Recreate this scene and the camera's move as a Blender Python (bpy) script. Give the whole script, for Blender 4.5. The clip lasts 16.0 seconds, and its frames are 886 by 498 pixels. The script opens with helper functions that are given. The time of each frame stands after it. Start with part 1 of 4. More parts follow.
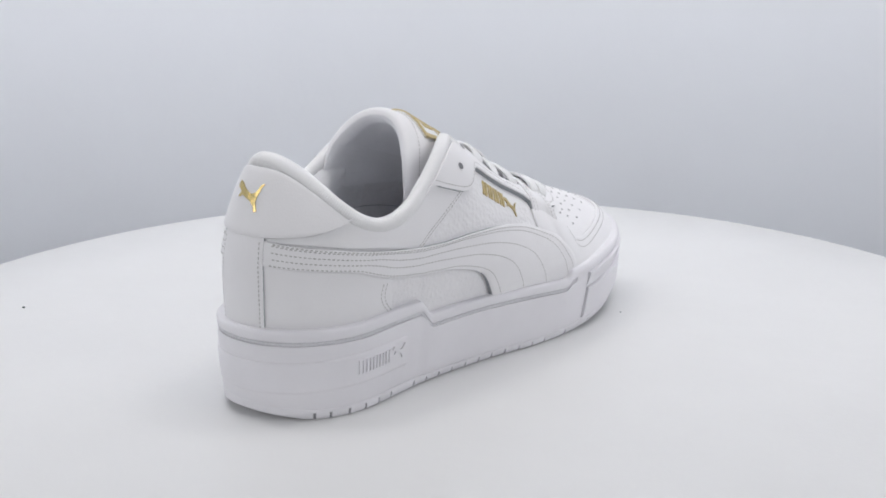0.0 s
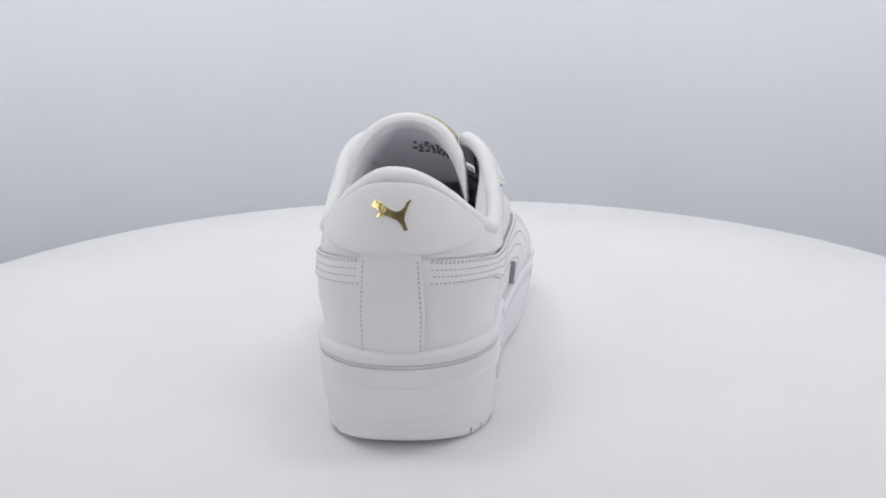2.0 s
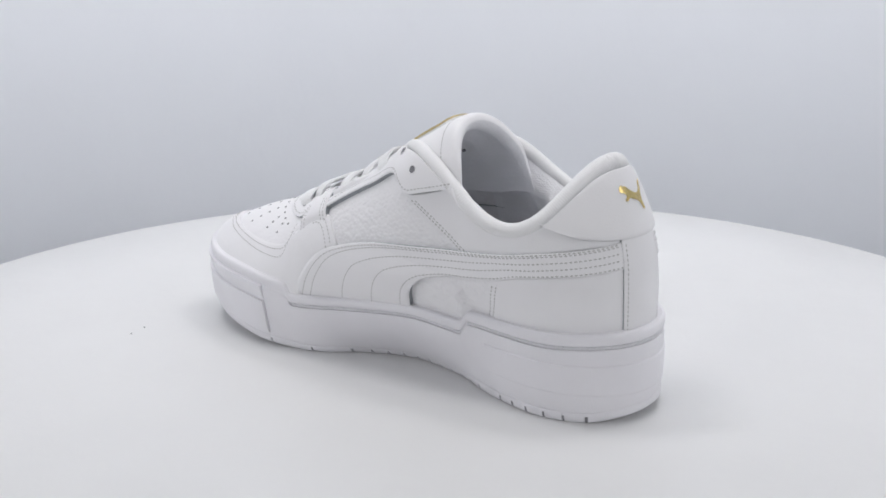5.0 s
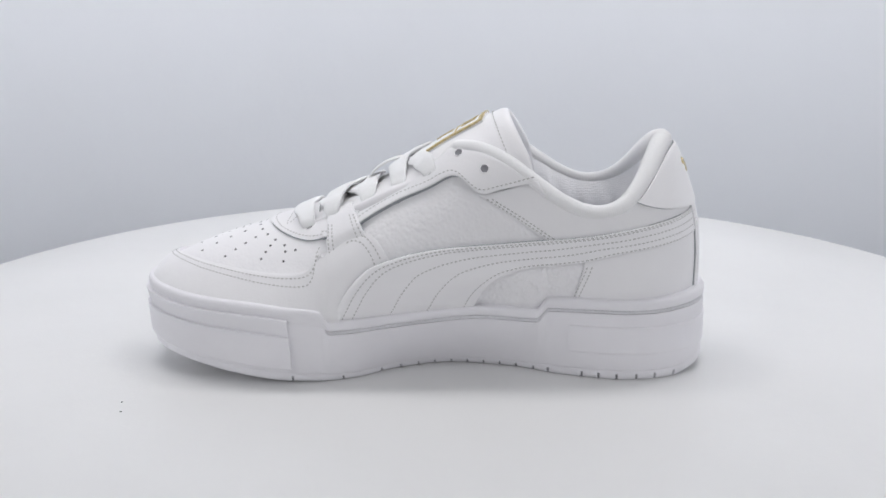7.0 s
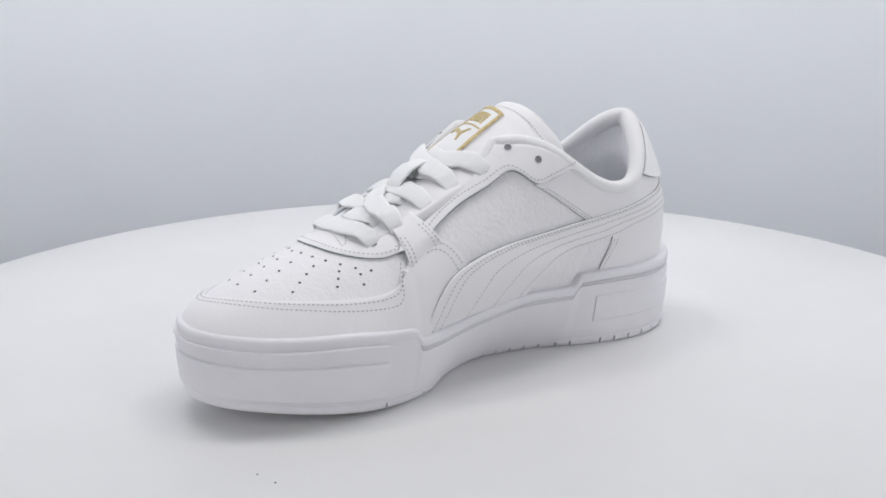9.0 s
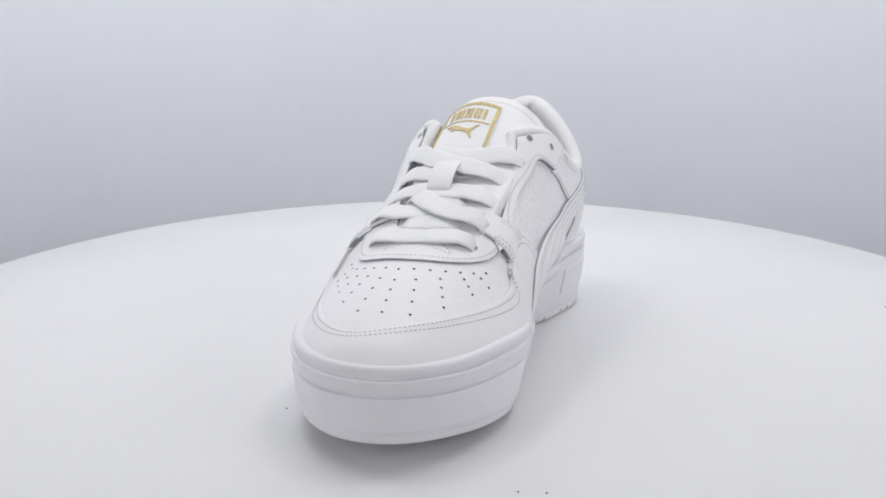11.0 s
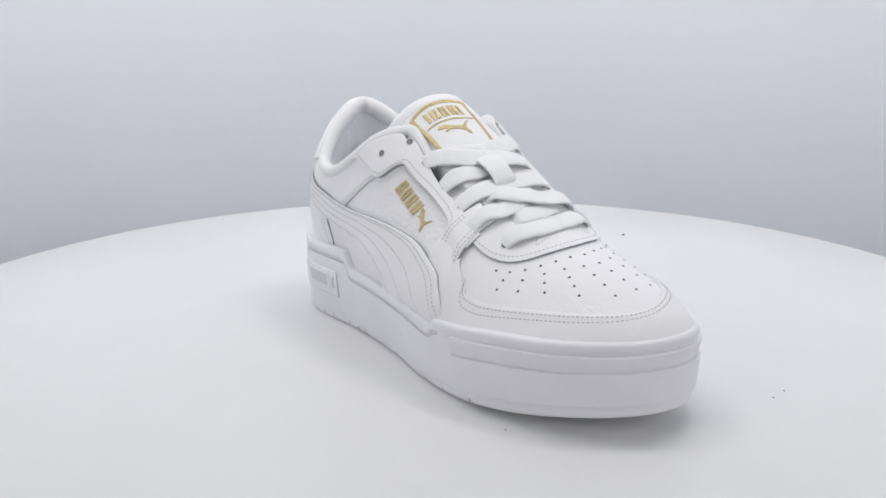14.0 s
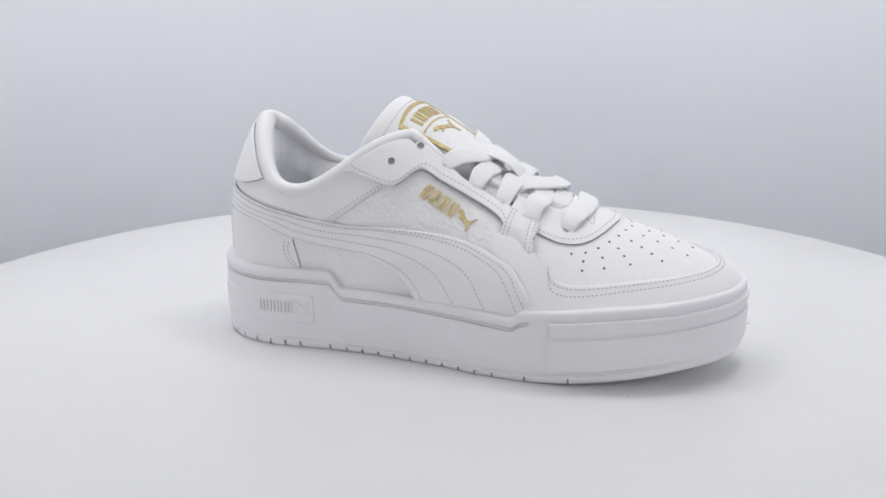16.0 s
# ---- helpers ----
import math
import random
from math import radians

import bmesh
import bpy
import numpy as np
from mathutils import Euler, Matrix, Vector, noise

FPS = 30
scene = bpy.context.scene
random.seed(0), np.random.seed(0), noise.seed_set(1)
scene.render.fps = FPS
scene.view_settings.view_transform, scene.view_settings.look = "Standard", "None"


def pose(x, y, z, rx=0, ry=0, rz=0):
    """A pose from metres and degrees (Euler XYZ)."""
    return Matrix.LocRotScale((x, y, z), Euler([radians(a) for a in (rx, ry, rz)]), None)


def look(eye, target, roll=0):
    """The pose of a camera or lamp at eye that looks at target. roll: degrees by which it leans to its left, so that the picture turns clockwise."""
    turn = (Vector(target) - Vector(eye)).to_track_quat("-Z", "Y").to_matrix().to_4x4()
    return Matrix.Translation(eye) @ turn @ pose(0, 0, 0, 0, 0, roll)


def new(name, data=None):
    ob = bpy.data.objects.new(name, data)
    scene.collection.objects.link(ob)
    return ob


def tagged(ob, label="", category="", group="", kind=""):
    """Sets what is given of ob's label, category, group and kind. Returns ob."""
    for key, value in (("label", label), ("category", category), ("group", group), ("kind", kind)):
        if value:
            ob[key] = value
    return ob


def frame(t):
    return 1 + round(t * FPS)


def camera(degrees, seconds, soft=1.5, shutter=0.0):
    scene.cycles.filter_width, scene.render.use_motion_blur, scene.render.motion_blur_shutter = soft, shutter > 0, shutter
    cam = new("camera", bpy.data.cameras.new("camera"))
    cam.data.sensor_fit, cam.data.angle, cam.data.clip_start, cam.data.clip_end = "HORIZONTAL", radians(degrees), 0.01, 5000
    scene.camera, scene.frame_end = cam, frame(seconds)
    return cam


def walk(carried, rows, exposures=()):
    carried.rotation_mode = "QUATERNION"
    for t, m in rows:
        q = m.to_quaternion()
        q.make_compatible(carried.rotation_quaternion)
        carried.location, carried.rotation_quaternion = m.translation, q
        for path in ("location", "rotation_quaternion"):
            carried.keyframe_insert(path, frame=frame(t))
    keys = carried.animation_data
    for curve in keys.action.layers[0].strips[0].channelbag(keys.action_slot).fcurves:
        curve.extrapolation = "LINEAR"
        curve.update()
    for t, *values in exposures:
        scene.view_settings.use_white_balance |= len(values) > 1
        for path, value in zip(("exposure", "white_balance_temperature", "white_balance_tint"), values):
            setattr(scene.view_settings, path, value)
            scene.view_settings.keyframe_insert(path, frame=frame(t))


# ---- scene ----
cam = camera(40.68, 16.0, soft=1.7)
EYE = Vector((0, -.6216, .2290))
_stand = look(EYE, EYE + Vector((-.0028344, .9629659, -.2696083)), -.36)
walk(cam, [(0, _stand), (16, _stand)], exposures=[(0, 0.02), (16, 0.02)])

# ---- light: one lamp overhead, added unseen fills at each side, in a pale studio ----
world = bpy.data.worlds.new("studio_air")
world.use_nodes = True
world.node_tree.nodes["Background"].inputs["Color"].default_value = (.80, .86, 1, 1)
world.node_tree.nodes["Background"].inputs["Strength"].default_value = .60
scene.world = world


def disk_lamp(name, eye, target, size, watts, colour):
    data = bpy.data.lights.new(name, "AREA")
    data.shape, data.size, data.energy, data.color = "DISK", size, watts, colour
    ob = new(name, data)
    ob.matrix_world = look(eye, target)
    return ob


disk_lamp("unseen_softbox", (0, .05, 1.32), (0, 0, 0), 1.0, 2.7, (1, .985, .962))
# side fills, added out of view to lift the shoe's sides and the paper
disk_lamp("unseen_softbox", (-1.02, -.78, .52), (0, 0, .05), 1.0, 5.2, (.985, .985, 1))
disk_lamp("unseen_softbox", (1.02, -.78, .52), (0, 0, .05), 1.0, 5.5, (.985, .985, 1))
for _x in (-.24, .24):                           # two small fills over the table, added unseen to brighten the paper
    disk_lamp("backdrop_fill", (_x, .06, .80), (_x * .8, .62, .10), .26, 1.6, (1, .985, 1))


# ---- materials ----
def material(name, colour, rough, metal=0.0, grain=(), mottle=.03, mottle_size=40, sheen=0.0, coat=0.0, specular=.5):
    """A surface with a mottled base colour and relief; grain: rows of (kind, size per metre, depth in metres)."""
    m = bpy.data.materials.new(name)
    m.use_nodes = True
    nt = m.node_tree
    b = nt.nodes["Principled BSDF"]
    b.inputs["Metallic"].default_value = metal
    b.inputs["Specular IOR Level"].default_value = specular
    b.inputs["Sheen Weight"].default_value = sheen
    b.inputs["Coat Weight"].default_value = coat
    co = nt.nodes.new("ShaderNodeTexCoord")
    n1 = nt.nodes.new("ShaderNodeTexNoise")
    n1.inputs["Scale"].default_value, n1.inputs["Detail"].default_value = mottle_size, 6
    nt.links.new(co.outputs["Object"], n1.inputs["Vector"])
    r = nt.nodes.new("ShaderNodeValToRGB")
    lo, hi = [max(0, c * (1 - mottle)) for c in colour], [min(1, c * (1 + mottle)) for c in colour]
    r.color_ramp.elements[0].position, r.color_ramp.elements[1].position = .3, .7
    r.color_ramp.elements[0].color, r.color_ramp.elements[1].color = (*lo, 1), (*hi, 1)
    nt.links.new(n1.outputs["Fac"], r.inputs["Fac"])
    nt.links.new(r.outputs["Color"], b.inputs["Base Color"])
    n2 = nt.nodes.new("ShaderNodeTexNoise")
    n2.inputs["Scale"].default_value, n2.inputs["Detail"].default_value = mottle_size * 9, 3
    nt.links.new(co.outputs["Object"], n2.inputs["Vector"])
    mr = nt.nodes.new("ShaderNodeMapRange")
    mr.inputs["To Min"].default_value, mr.inputs["To Max"].default_value = rough * .85, min(1, rough * 1.15)
    nt.links.new(n2.outputs["Fac"], mr.inputs["Value"])
    nt.links.new(mr.outputs["Result"], b.inputs["Roughness"])
    last = None
    for kind, scale, depth in grain:
        if kind == "cell":
            t = nt.nodes.new("ShaderNodeTexVoronoi")
            t.feature = "SMOOTH_F1"
            t.inputs["Scale"].default_value = scale
            out = t.outputs["Distance"]
        elif kind == "weave":
            t = nt.nodes.new("ShaderNodeTexVoronoi")
            t.distance = "CHEBYCHEV"
            t.inputs["Scale"].default_value, t.inputs["Randomness"].default_value = scale, .15
            out = t.outputs["Distance"]
        else:
            t = nt.nodes.new("ShaderNodeTexNoise")
            t.inputs["Scale"].default_value, t.inputs["Detail"].default_value = scale, 4
            out = t.outputs["Fac"]
        nt.links.new(co.outputs["Object"], t.inputs["Vector"])
        bump = nt.nodes.new("ShaderNodeBump")
        bump.inputs["Distance"].default_value = depth
        bump.invert = kind in ("cell", "weave")
        nt.links.new(out, bump.inputs["Height"])
        if last:
            nt.links.new(last.outputs["Normal"], bump.inputs["Normal"])
        last = bump
    if last:
        nt.links.new(last.outputs["Normal"], b.inputs["Normal"])
    return m


LEATHER = material("white_leather", (.825, .820, .838), .55, grain=(("noise", 1100, .00008), ("noise", 60, .0004)), mottle=.015)
TUMBLED = material("tumbled_leather", (.825, .820, .838), .52, grain=(("cell", 560, .00042), ("noise", 170, .0005)), mottle=.02)
VAMP = material("fine_grained_leather", (.825, .820, .838), .54, grain=(("cell", 750, .00016), ("noise", 160, .0003)), mottle=.015)
RUBBER = material("white_rubber", (.780, .772, .806), .62, grain=(("noise", 1500, .00016), ("noise", 60, .0005)), mottle=.02)
NOTCH_SHADE = material("notch_shade_rubber", (.42, .42, .45), .7, grain=(("noise", 900, .0002),), mottle=.05)
LINING = material("knit_lining", (.87, .87, .895), .85, grain=(("weave", 900, .0004), ("noise", 100, .0008)), sheen=.15, mottle=.03)
RIB = material("ribbed_collar_knit", (.83, .83, .84), .8, grain=(("noise", 1400, .0002),), sheen=.15, mottle=.02)
LACE = material("white_cotton_lace", (.85, .855, .865), .8, grain=(("weave", 1500, .00030), ("noise", 200, .0004)), sheen=.1, mottle=.02)
# thread grey, with the shade of the needle holes put into it
THREAD = material("thread_with_hole_shade", (.49, .485, .48), .8, mottle=.15, mottle_size=600)
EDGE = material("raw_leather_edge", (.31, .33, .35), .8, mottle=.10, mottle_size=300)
SHADE = material("eyelet_shade", (.22, .22, .24), .9, mottle=.1)
CORD = material("grey_piping_cord", (.74, .74, .77), .75, grain=(("noise", 1500, .0002),), mottle=.05, mottle_size=500)
HOLE_SHADE = material("hole_shade", (.07, .07, .075), .9, mottle=.1)
GOLD = material("gold_foil", (.60, .49, .26), .40, metal=1.0, grain=(("noise", 1600, .0007),), mottle=.18, mottle_size=420)
FOIL = material("polished_gold_foil", (.62, .49, .22), .24, metal=1.0, grain=(("noise", 300, .0006),), mottle=.12, mottle_size=300)
INK = material("grey_print_ink", (.16, .16, .18), .7, mottle=.1)
INSOLE = material("insole_cloth", (.74, .77, .84), .9, grain=(("weave", 700, .0004),), mottle=.05)
TABLE = material("white_satin_laminate", (.735, .738, .740), .38, grain=(("noise", 30, .0004), ("noise", 500, .00005)), mottle=.012, mottle_size=14)
SPECK = material("dark_dust", (.10, .12, .12), .9)
PAPER = material("backdrop_paper", (.875, .90, .945), .95, grain=(("noise", 12, .002),), mottle=.012, mottle_size=4, specular=.1)
DARK_FLOOR = material("unseen_dark_floor", (.16, .16, .17), .6, grain=(("noise", 120, .0008),), mottle=.08, mottle_size=10)
# pale so that the unseen walls and ceiling bounce light as fill
PAINT = material("studio_wall_paint", (.74, .75, .77), .9, grain=(("noise", 200, .0005),), mottle=.02, mottle_size=6)
# ---- forms of the shoe: toe along +x, inner side +y, sole on z = 0 ----
def spline(*knots):
    """A smooth curve without overshoot through (x, y) knots."""
    xs = np.array([k[0] for k in knots], float)
    ys = np.array([k[1] for k in knots], float)
    h, d = np.diff(xs), np.diff(ys) / np.diff(xs)
    m = np.zeros(len(xs))
    m[0], m[-1] = d[0], d[-1]
    for i in range(1, len(xs) - 1):
        if d[i - 1] * d[i] > 0:
            a, b = 2 * h[i] + h[i - 1], h[i] + 2 * h[i - 1]
            m[i] = (a + b) / (a / d[i - 1] + b / d[i])

    def value(x):
        x = np.clip(np.asarray(x, float), xs[0], xs[-1])
        i = np.clip(np.searchsorted(xs, x) - 1, 0, len(h) - 1)
        u = (x - xs[i]) / h[i]
        return ((1 + 2 * u) * (1 - u) ** 2 * ys[i] + u * (1 - u) ** 2 * h[i] * m[i]
                + u * u * (3 - 2 * u) * ys[i + 1] + u * u * (u - 1) * h[i] * m[i + 1])
    return value


# half widths of the midsole's rim and foot, inner and outer side
RIM_IN = spline((-.14, .0395), (-.09, .0385), (-.05, .0350), (-.02, .0350), (.02, .0400), (.056, .0488), (.085, .0506), (.165, .0506))
RIM_OUT = spline((-.14, .0447), (-.09, .0460), (-.05, .0480), (-.02, .0515), (.02, .0570), (.056, .0627), (.085, .0612), (.165, .0566))
FOOT_IN = spline((-.14, .0345), (-.094, .0340), (-.062, .0275), (-.034, .0155), (-.004, .0110), (.025, .0205), (.045, .0350), (.064, .0417), (.09, .0465), (.165, .0480))
FOOT_OUT = spline((-.14, .0425), (-.09, .0435), (-.05, .0420), (0, .0470), (.03, .0535), (.055, .0557), (.08, .0565), (.165, .0544))
RIM_TOP_IN = spline((-.15, .0453), (-.125, .0446), (-.10, .0437), (-.0540, .0438), (-.0475, .0378), (-.02, .0392), (.01, .0373), (.03, .0358), (.0562, .0348), (.0602, .0400), (.075, .0417), (.095, .0435), (.125, .0446), (.16, .0476))
RIM_TOP_OUT = spline((-.15, .0453), (-.125, .0446), (-.10, .0446), (-.0570, .0462), (-.0480, .0378), (-.02, .0382), (.01, .0373), (.03, .0365), (.0482, .0358), (.0540, .0396), (.075, .0410), (.095, .0428), (.125, .0446), (.16, .0476))


def RIM_TOP(x, side=1):
    return RIM_TOP_IN(x) if side > 0 else RIM_TOP_OUT(x)


UPPER_IN = spline((-.14, .0390), (-.09, .0385), (-.05, .0385), (-.02, .0405), (.02, .0425), (.056, .0455), (.085, .0475), (.165, .0475))
UPPER_OUT = spline((-.14, .0440), (-.09, .0450), (-.05, .0470), (-.02, .0505), (.02, .0555), (.056, .0595), (.085, .0575), (.165, .0535))
LIFT = spline((-.14, .0055), (-.13, .0025), (-.115, .0), (.052, .0), (.075, .0013), (.09, .0027), (.11, .0052), (.135, .0088), (.162, .0120))

# the upper: virtual ridge, roundness of its sections, line of the heel, rim of the collar
RIDGE = spline((-.15, .1275), (-.10, .1295), (-.085, .1400), (-.065, .1530), (-.045, .1460), (-.022, .1330), (-.005, .1225), (.02, .1035), (.045, .0908), (.075, .0790), (.092, .0743), (.116, .0672), (.138, .0582), (.148, .0530), (.156, .0432))
ROUND_OUT = spline((-.15, 2.8), (-.10, 2.8), (-.045, 3.2), (-.02, 3.3), (0, 2.8), (.023, 2.35), (.05, 2.1), (.068, 1.5), (.1, 1.2), (.16, 1.5))
ROUND_IN = spline((-.15, 2.8), (-.10, 2.8), (-.045, 3.6), (-.02, 4.4), (0, 3.9), (.03, 3.5), (.05, 3.0), (.068, 1.8), (.1, 1.3), (.16, 1.5))
BACK = spline((.03, -.1300), (.057, -.1300), (.072, -.1292), (.087, -.1262), (.099, -.1222), (.112, -.1172), (.122, -.1120), (.14, -.105))
COLLAR = spline((-.14, .1195), (-.112, .1190), (-.106, .1120), (-.099, .1000), (-.090, .0905), (-.077, .0872), (-.060, .0925), (-.046, .1025), (-.030, .1150), (-.018, .1195), (-.004, .1180), (.012, .1100))
HEEL_ROUND, TOE_ROUND, HEEL_BEND = .046, .094, .060


def ends(x, back, front, heel_len=HEEL_ROUND, toe_len=TOE_ROUND):
    """Closes an outline round heel and toe: 1 along the sides, 0 at both ends."""
    a = np.clip(1 - (x - back) / heel_len, 0, 1)
    b = np.clip(1 - (front - x) / toe_len, 0, 1)
    return (1 - a ** 2.05) ** (1 / 2.05) * (1 - b ** 2.05) ** (1 / 2.05)


def outline(p, back, front):
    """The x of a place p, 0 at the heel's middle to 1 at the toe's."""
    return back + (front - back) * (1 - np.cos(np.pi * p)) / 2


def midsole(p, k, side, out=0.0):
    """A place on the midsole's wall: p round the edge, k 0 at the ground to 1 at the rim, out along the outward way."""
    p, k = np.asarray(p, float), np.asarray(k, float)
    e = 1 - (1 - k) ** 1.35
    back, front = -.1350 - .0002 * e, .1555 + .0020 * e
    x = outline(p, back, front)
    rim, foot = (RIM_IN, FOOT_IN) if side > 0 else (RIM_OUT, FOOT_OUT)
    y = (foot(x) + (rim(x) - foot(x)) * e) * ends(x, back, front)
    low = LIFT(x)
    z = low + (RIM_TOP(x, side) - low) * k
    # outward way in plan
    q = np.stack([x, y * side], -1)
    d = 1e-4
    x2 = outline(np.clip(p + d, 0, 1), back, front)
    y2 = (foot(x2) + (rim(x2) - foot(x2)) * e) * ends(x2, back, front)
    x1 = outline(np.clip(p - d, 0, 1), back, front)
    y1 = (foot(x1) + (rim(x1) - foot(x1)) * e) * ends(x1, back, front)
    tx, ty = x2 - x1, y2 - y1
    n = np.hypot(tx, ty) + 1e-12
    return np.stack([x - out * ty / n, (y + out * tx / n) * side, z], -1)


def p_of(x, k=1.0):
    """The place p of the midsole at a given x."""
    e = 1 - (1 - k) ** 1.35
    back, front = -.1350 - .0002 * e, .1555 + .0020 * e
    return np.arccos(np.clip(1 - 2 * (np.asarray(x, float) - back) / (front - back), -1, 1)) / np.pi


def shell(s, z, side, out=0.0):
    """A place on the upper: s along the side from the heel's middle (s = x once past the bend), height z, out along the normal."""
    s, z = np.broadcast_arrays(np.asarray(s, float), np.asarray(z, float))
    pos = _shell(s, z, side)
    if np.any(out):
        a = _shell(s + 2e-4, z, side) - _shell(s - 2e-4, z, side)
        b = _shell(s, z + 2e-4, side) - _shell(s, z - 2e-4, side)
        n = np.cross(b, a) * side
        n /= np.linalg.norm(n, axis=-1, keepdims=True) + 1e-12
        pos = pos + n * np.asarray(out)[..., None]
    return pos


def _shell(s, z, side):
    back = BACK(z)
    w = np.clip(s / HEEL_BEND, -1, 1) * np.pi / 2          # s counts from the heel's middle
    a = np.abs(w)
    x = np.where(np.abs(s) < HEEL_BEND, back + HEEL_ROUND * (1 - np.cos(a) ** (2 / 2.05)), back + HEEL_ROUND + (np.abs(s) - HEEL_BEND))
    rim = UPPER_IN if side > 0 else UPPER_OUT
    front = .1560
    e = np.where(np.abs(s) < HEEL_BEND, np.sin(a) ** (2 / 2.05), ends(x, back, front))
    base = RIM_TOP(x, side) - .006
    top = RIDGE(np.minimum(x, .1555))
    u = np.clip((z - base) / np.maximum(top - base, 1e-4), 0, .9999)
    edge = np.minimum(rim(x), (RIM_IN if side > 0 else RIM_OUT)(x) - .0040)
    k = np.clip((z - base - .004) / .022, 0, 1)
    wide = edge + (rim(x) - edge) * k * k * (3 - 2 * k)
    y = wide * e * (1 - u ** (ROUND_IN if side > 0 else ROUND_OUT)(x)) ** .5
    return np.stack([x, y * side * np.sign(s + 1e-12), z], -1)


def s_of(x, z):
    """The s of a given x past the heel's bend."""
    return np.asarray(x, float) - BACK(z) - HEEL_ROUND + HEEL_BEND


def z_at(x, y, side):
    """The upper's height over a place of the plan."""
    rim = UPPER_IN if side > 0 else UPPER_OUT
    e = ends(x, -.131, .1560)
    r = np.clip(np.abs(y) / np.maximum(rim(x) * e, 1e-5), 0, 1)
    base = RIM_TOP(x, side) - .006
    return base + (RIDGE(np.minimum(x, .1555)) - base) * (1 - r * r) ** (1 / (ROUND_IN if side > 0 else ROUND_OUT)(x))


def over(x, y, out=0.0):
    """A place on the upper's top, over (x, y), out along the normal."""
    x, y = np.broadcast_arrays(np.asarray(x, float), np.asarray(y, float))

    def at(x, y):
        return np.stack([x, y, np.where(y >= 0, z_at(x, y, 1), z_at(x, y, -1))], -1)
    pos = at(x, y)
    if np.any(out):
        h = 6e-4
        n = np.cross(at(x + h, y) - at(x - h, y), at(x, y + h) - at(x, y - h))
        n /= np.linalg.norm(n, axis=-1, keepdims=True) + 1e-12
        pos = pos + n * np.asarray(out)[..., None]
    return pos


# ---- mesh tools ----
def link_mesh(name, verts, faces, mat, parent=None, label="", angle=40, second=None, seconds=()):
    me = bpy.data.meshes.new(name)
    me.from_pydata([tuple(map(float, v)) for v in verts], [], faces)
    me.materials.append(mat)
    if second:
        me.materials.append(second)
        for i in seconds:
            me.polygons[i].material_index = 1
    bm = bmesh.new()
    bm.from_mesh(me)
    bmesh.ops.remove_doubles(bm, verts=bm.verts, dist=1e-6)
    bmesh.ops.recalc_face_normals(bm, faces=bm.faces)
    for f in bm.faces:
        f.smooth = True
    bm.to_mesh(me)
    bm.free()
    me.set_sharp_from_angle(angle=radians(angle))
    ob = new(name, me)
    if parent:
        ob.parent = parent
    if label:
        tagged(ob, label)
    return ob


def grid_faces(nu, nv, base=0, wrap_u=False, wrap_v=False):
    fs = []
    for i in range(nu if wrap_u else nu - 1):
        for j in range(nv if wrap_v else nv - 1):
            a, b = i, (i + 1) % nu
            c, d = j, (j + 1) % nv
            fs.append((base + a * nv + c, base + b * nv + c, base + b * nv + d, base + a * nv + d))
    return fs


def part_grid(name, pts, mat, parent, label="", wrap_u=False, wrap_v=False, angle=40, edge=None):
    nu, nv = pts.shape[:2]
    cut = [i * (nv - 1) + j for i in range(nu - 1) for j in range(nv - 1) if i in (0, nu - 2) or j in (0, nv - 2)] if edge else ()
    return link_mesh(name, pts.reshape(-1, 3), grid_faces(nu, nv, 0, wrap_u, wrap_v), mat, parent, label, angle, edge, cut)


def rail(*knots):
    """A smooth line in a plane through its knots; value at 0 to 1 of its length."""
    k = np.array(knots, float)
    d = np.r_[0, np.cumsum(np.hypot(*np.diff(k, axis=0).T))]
    d /= d[-1]
    n = len(k)
    m = np.zeros_like(k)
    for i in range(n):
        a, b = max(i - 1, 0), min(i + 1, n - 1)
        m[i] = (k[b] - k[a]) / (d[b] - d[a])

    def value(u):
        u = np.asarray(u, float)
        i = np.clip(np.searchsorted(d, u) - 1, 0, n - 2)
        h = d[i + 1] - d[i]
        w = ((u - d[i]) / h)[..., None]
        h = h[..., None]
        return ((1 + 2 * w) * (1 - w) ** 2 * k[i] + w * (1 - w) ** 2 * h * m[i]
                + w * w * (3 - 2 * w) * k[i + 1] + w * w * (w - 1) * h * m[i + 1])
    return value


def lip(n, length, edge=.0007):
    """Steps 0 to 1 over a length with a rounded edge at both ends, and how far each is raised (-1: sunk below)."""
    e = min(.2, edge / length)
    u = np.r_[0, 0, e * .35, np.linspace(e, 1 - e, n), 1 - e * .35, 1, 1]
    r = np.r_[-1, .72, .93, np.ones(n), .93, .72, -1]
    return u, r


def panel(name, place, low, high, mat, parent, thick=.0011, nu=60, nv=14, length=.1, width=.03, label="", puff=0.0):
    """A sheet of material laid on a surface between two rails, with thickness and rounded edges."""
    u, ru = lip(nu, length)
    v, rv = lip(nv, width)
    a, b = low(u), high(u)
    q = a[:, None, :] * (1 - v)[None, :, None] + b[:, None, :] * v[None, :, None]
    r = np.minimum(ru[:, None], rv[None, :])
    out = np.where(r < 0, -.0012, thick * np.maximum(r, 0))
    if puff:
        out = out + np.where(r > 0, puff * (np.sin(np.pi * v) ** .7)[None, :] * (np.sin(np.pi * np.clip(u, 0, 1)) ** .35)[:, None], 0)
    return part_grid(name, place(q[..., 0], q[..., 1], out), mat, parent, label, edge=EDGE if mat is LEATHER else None)


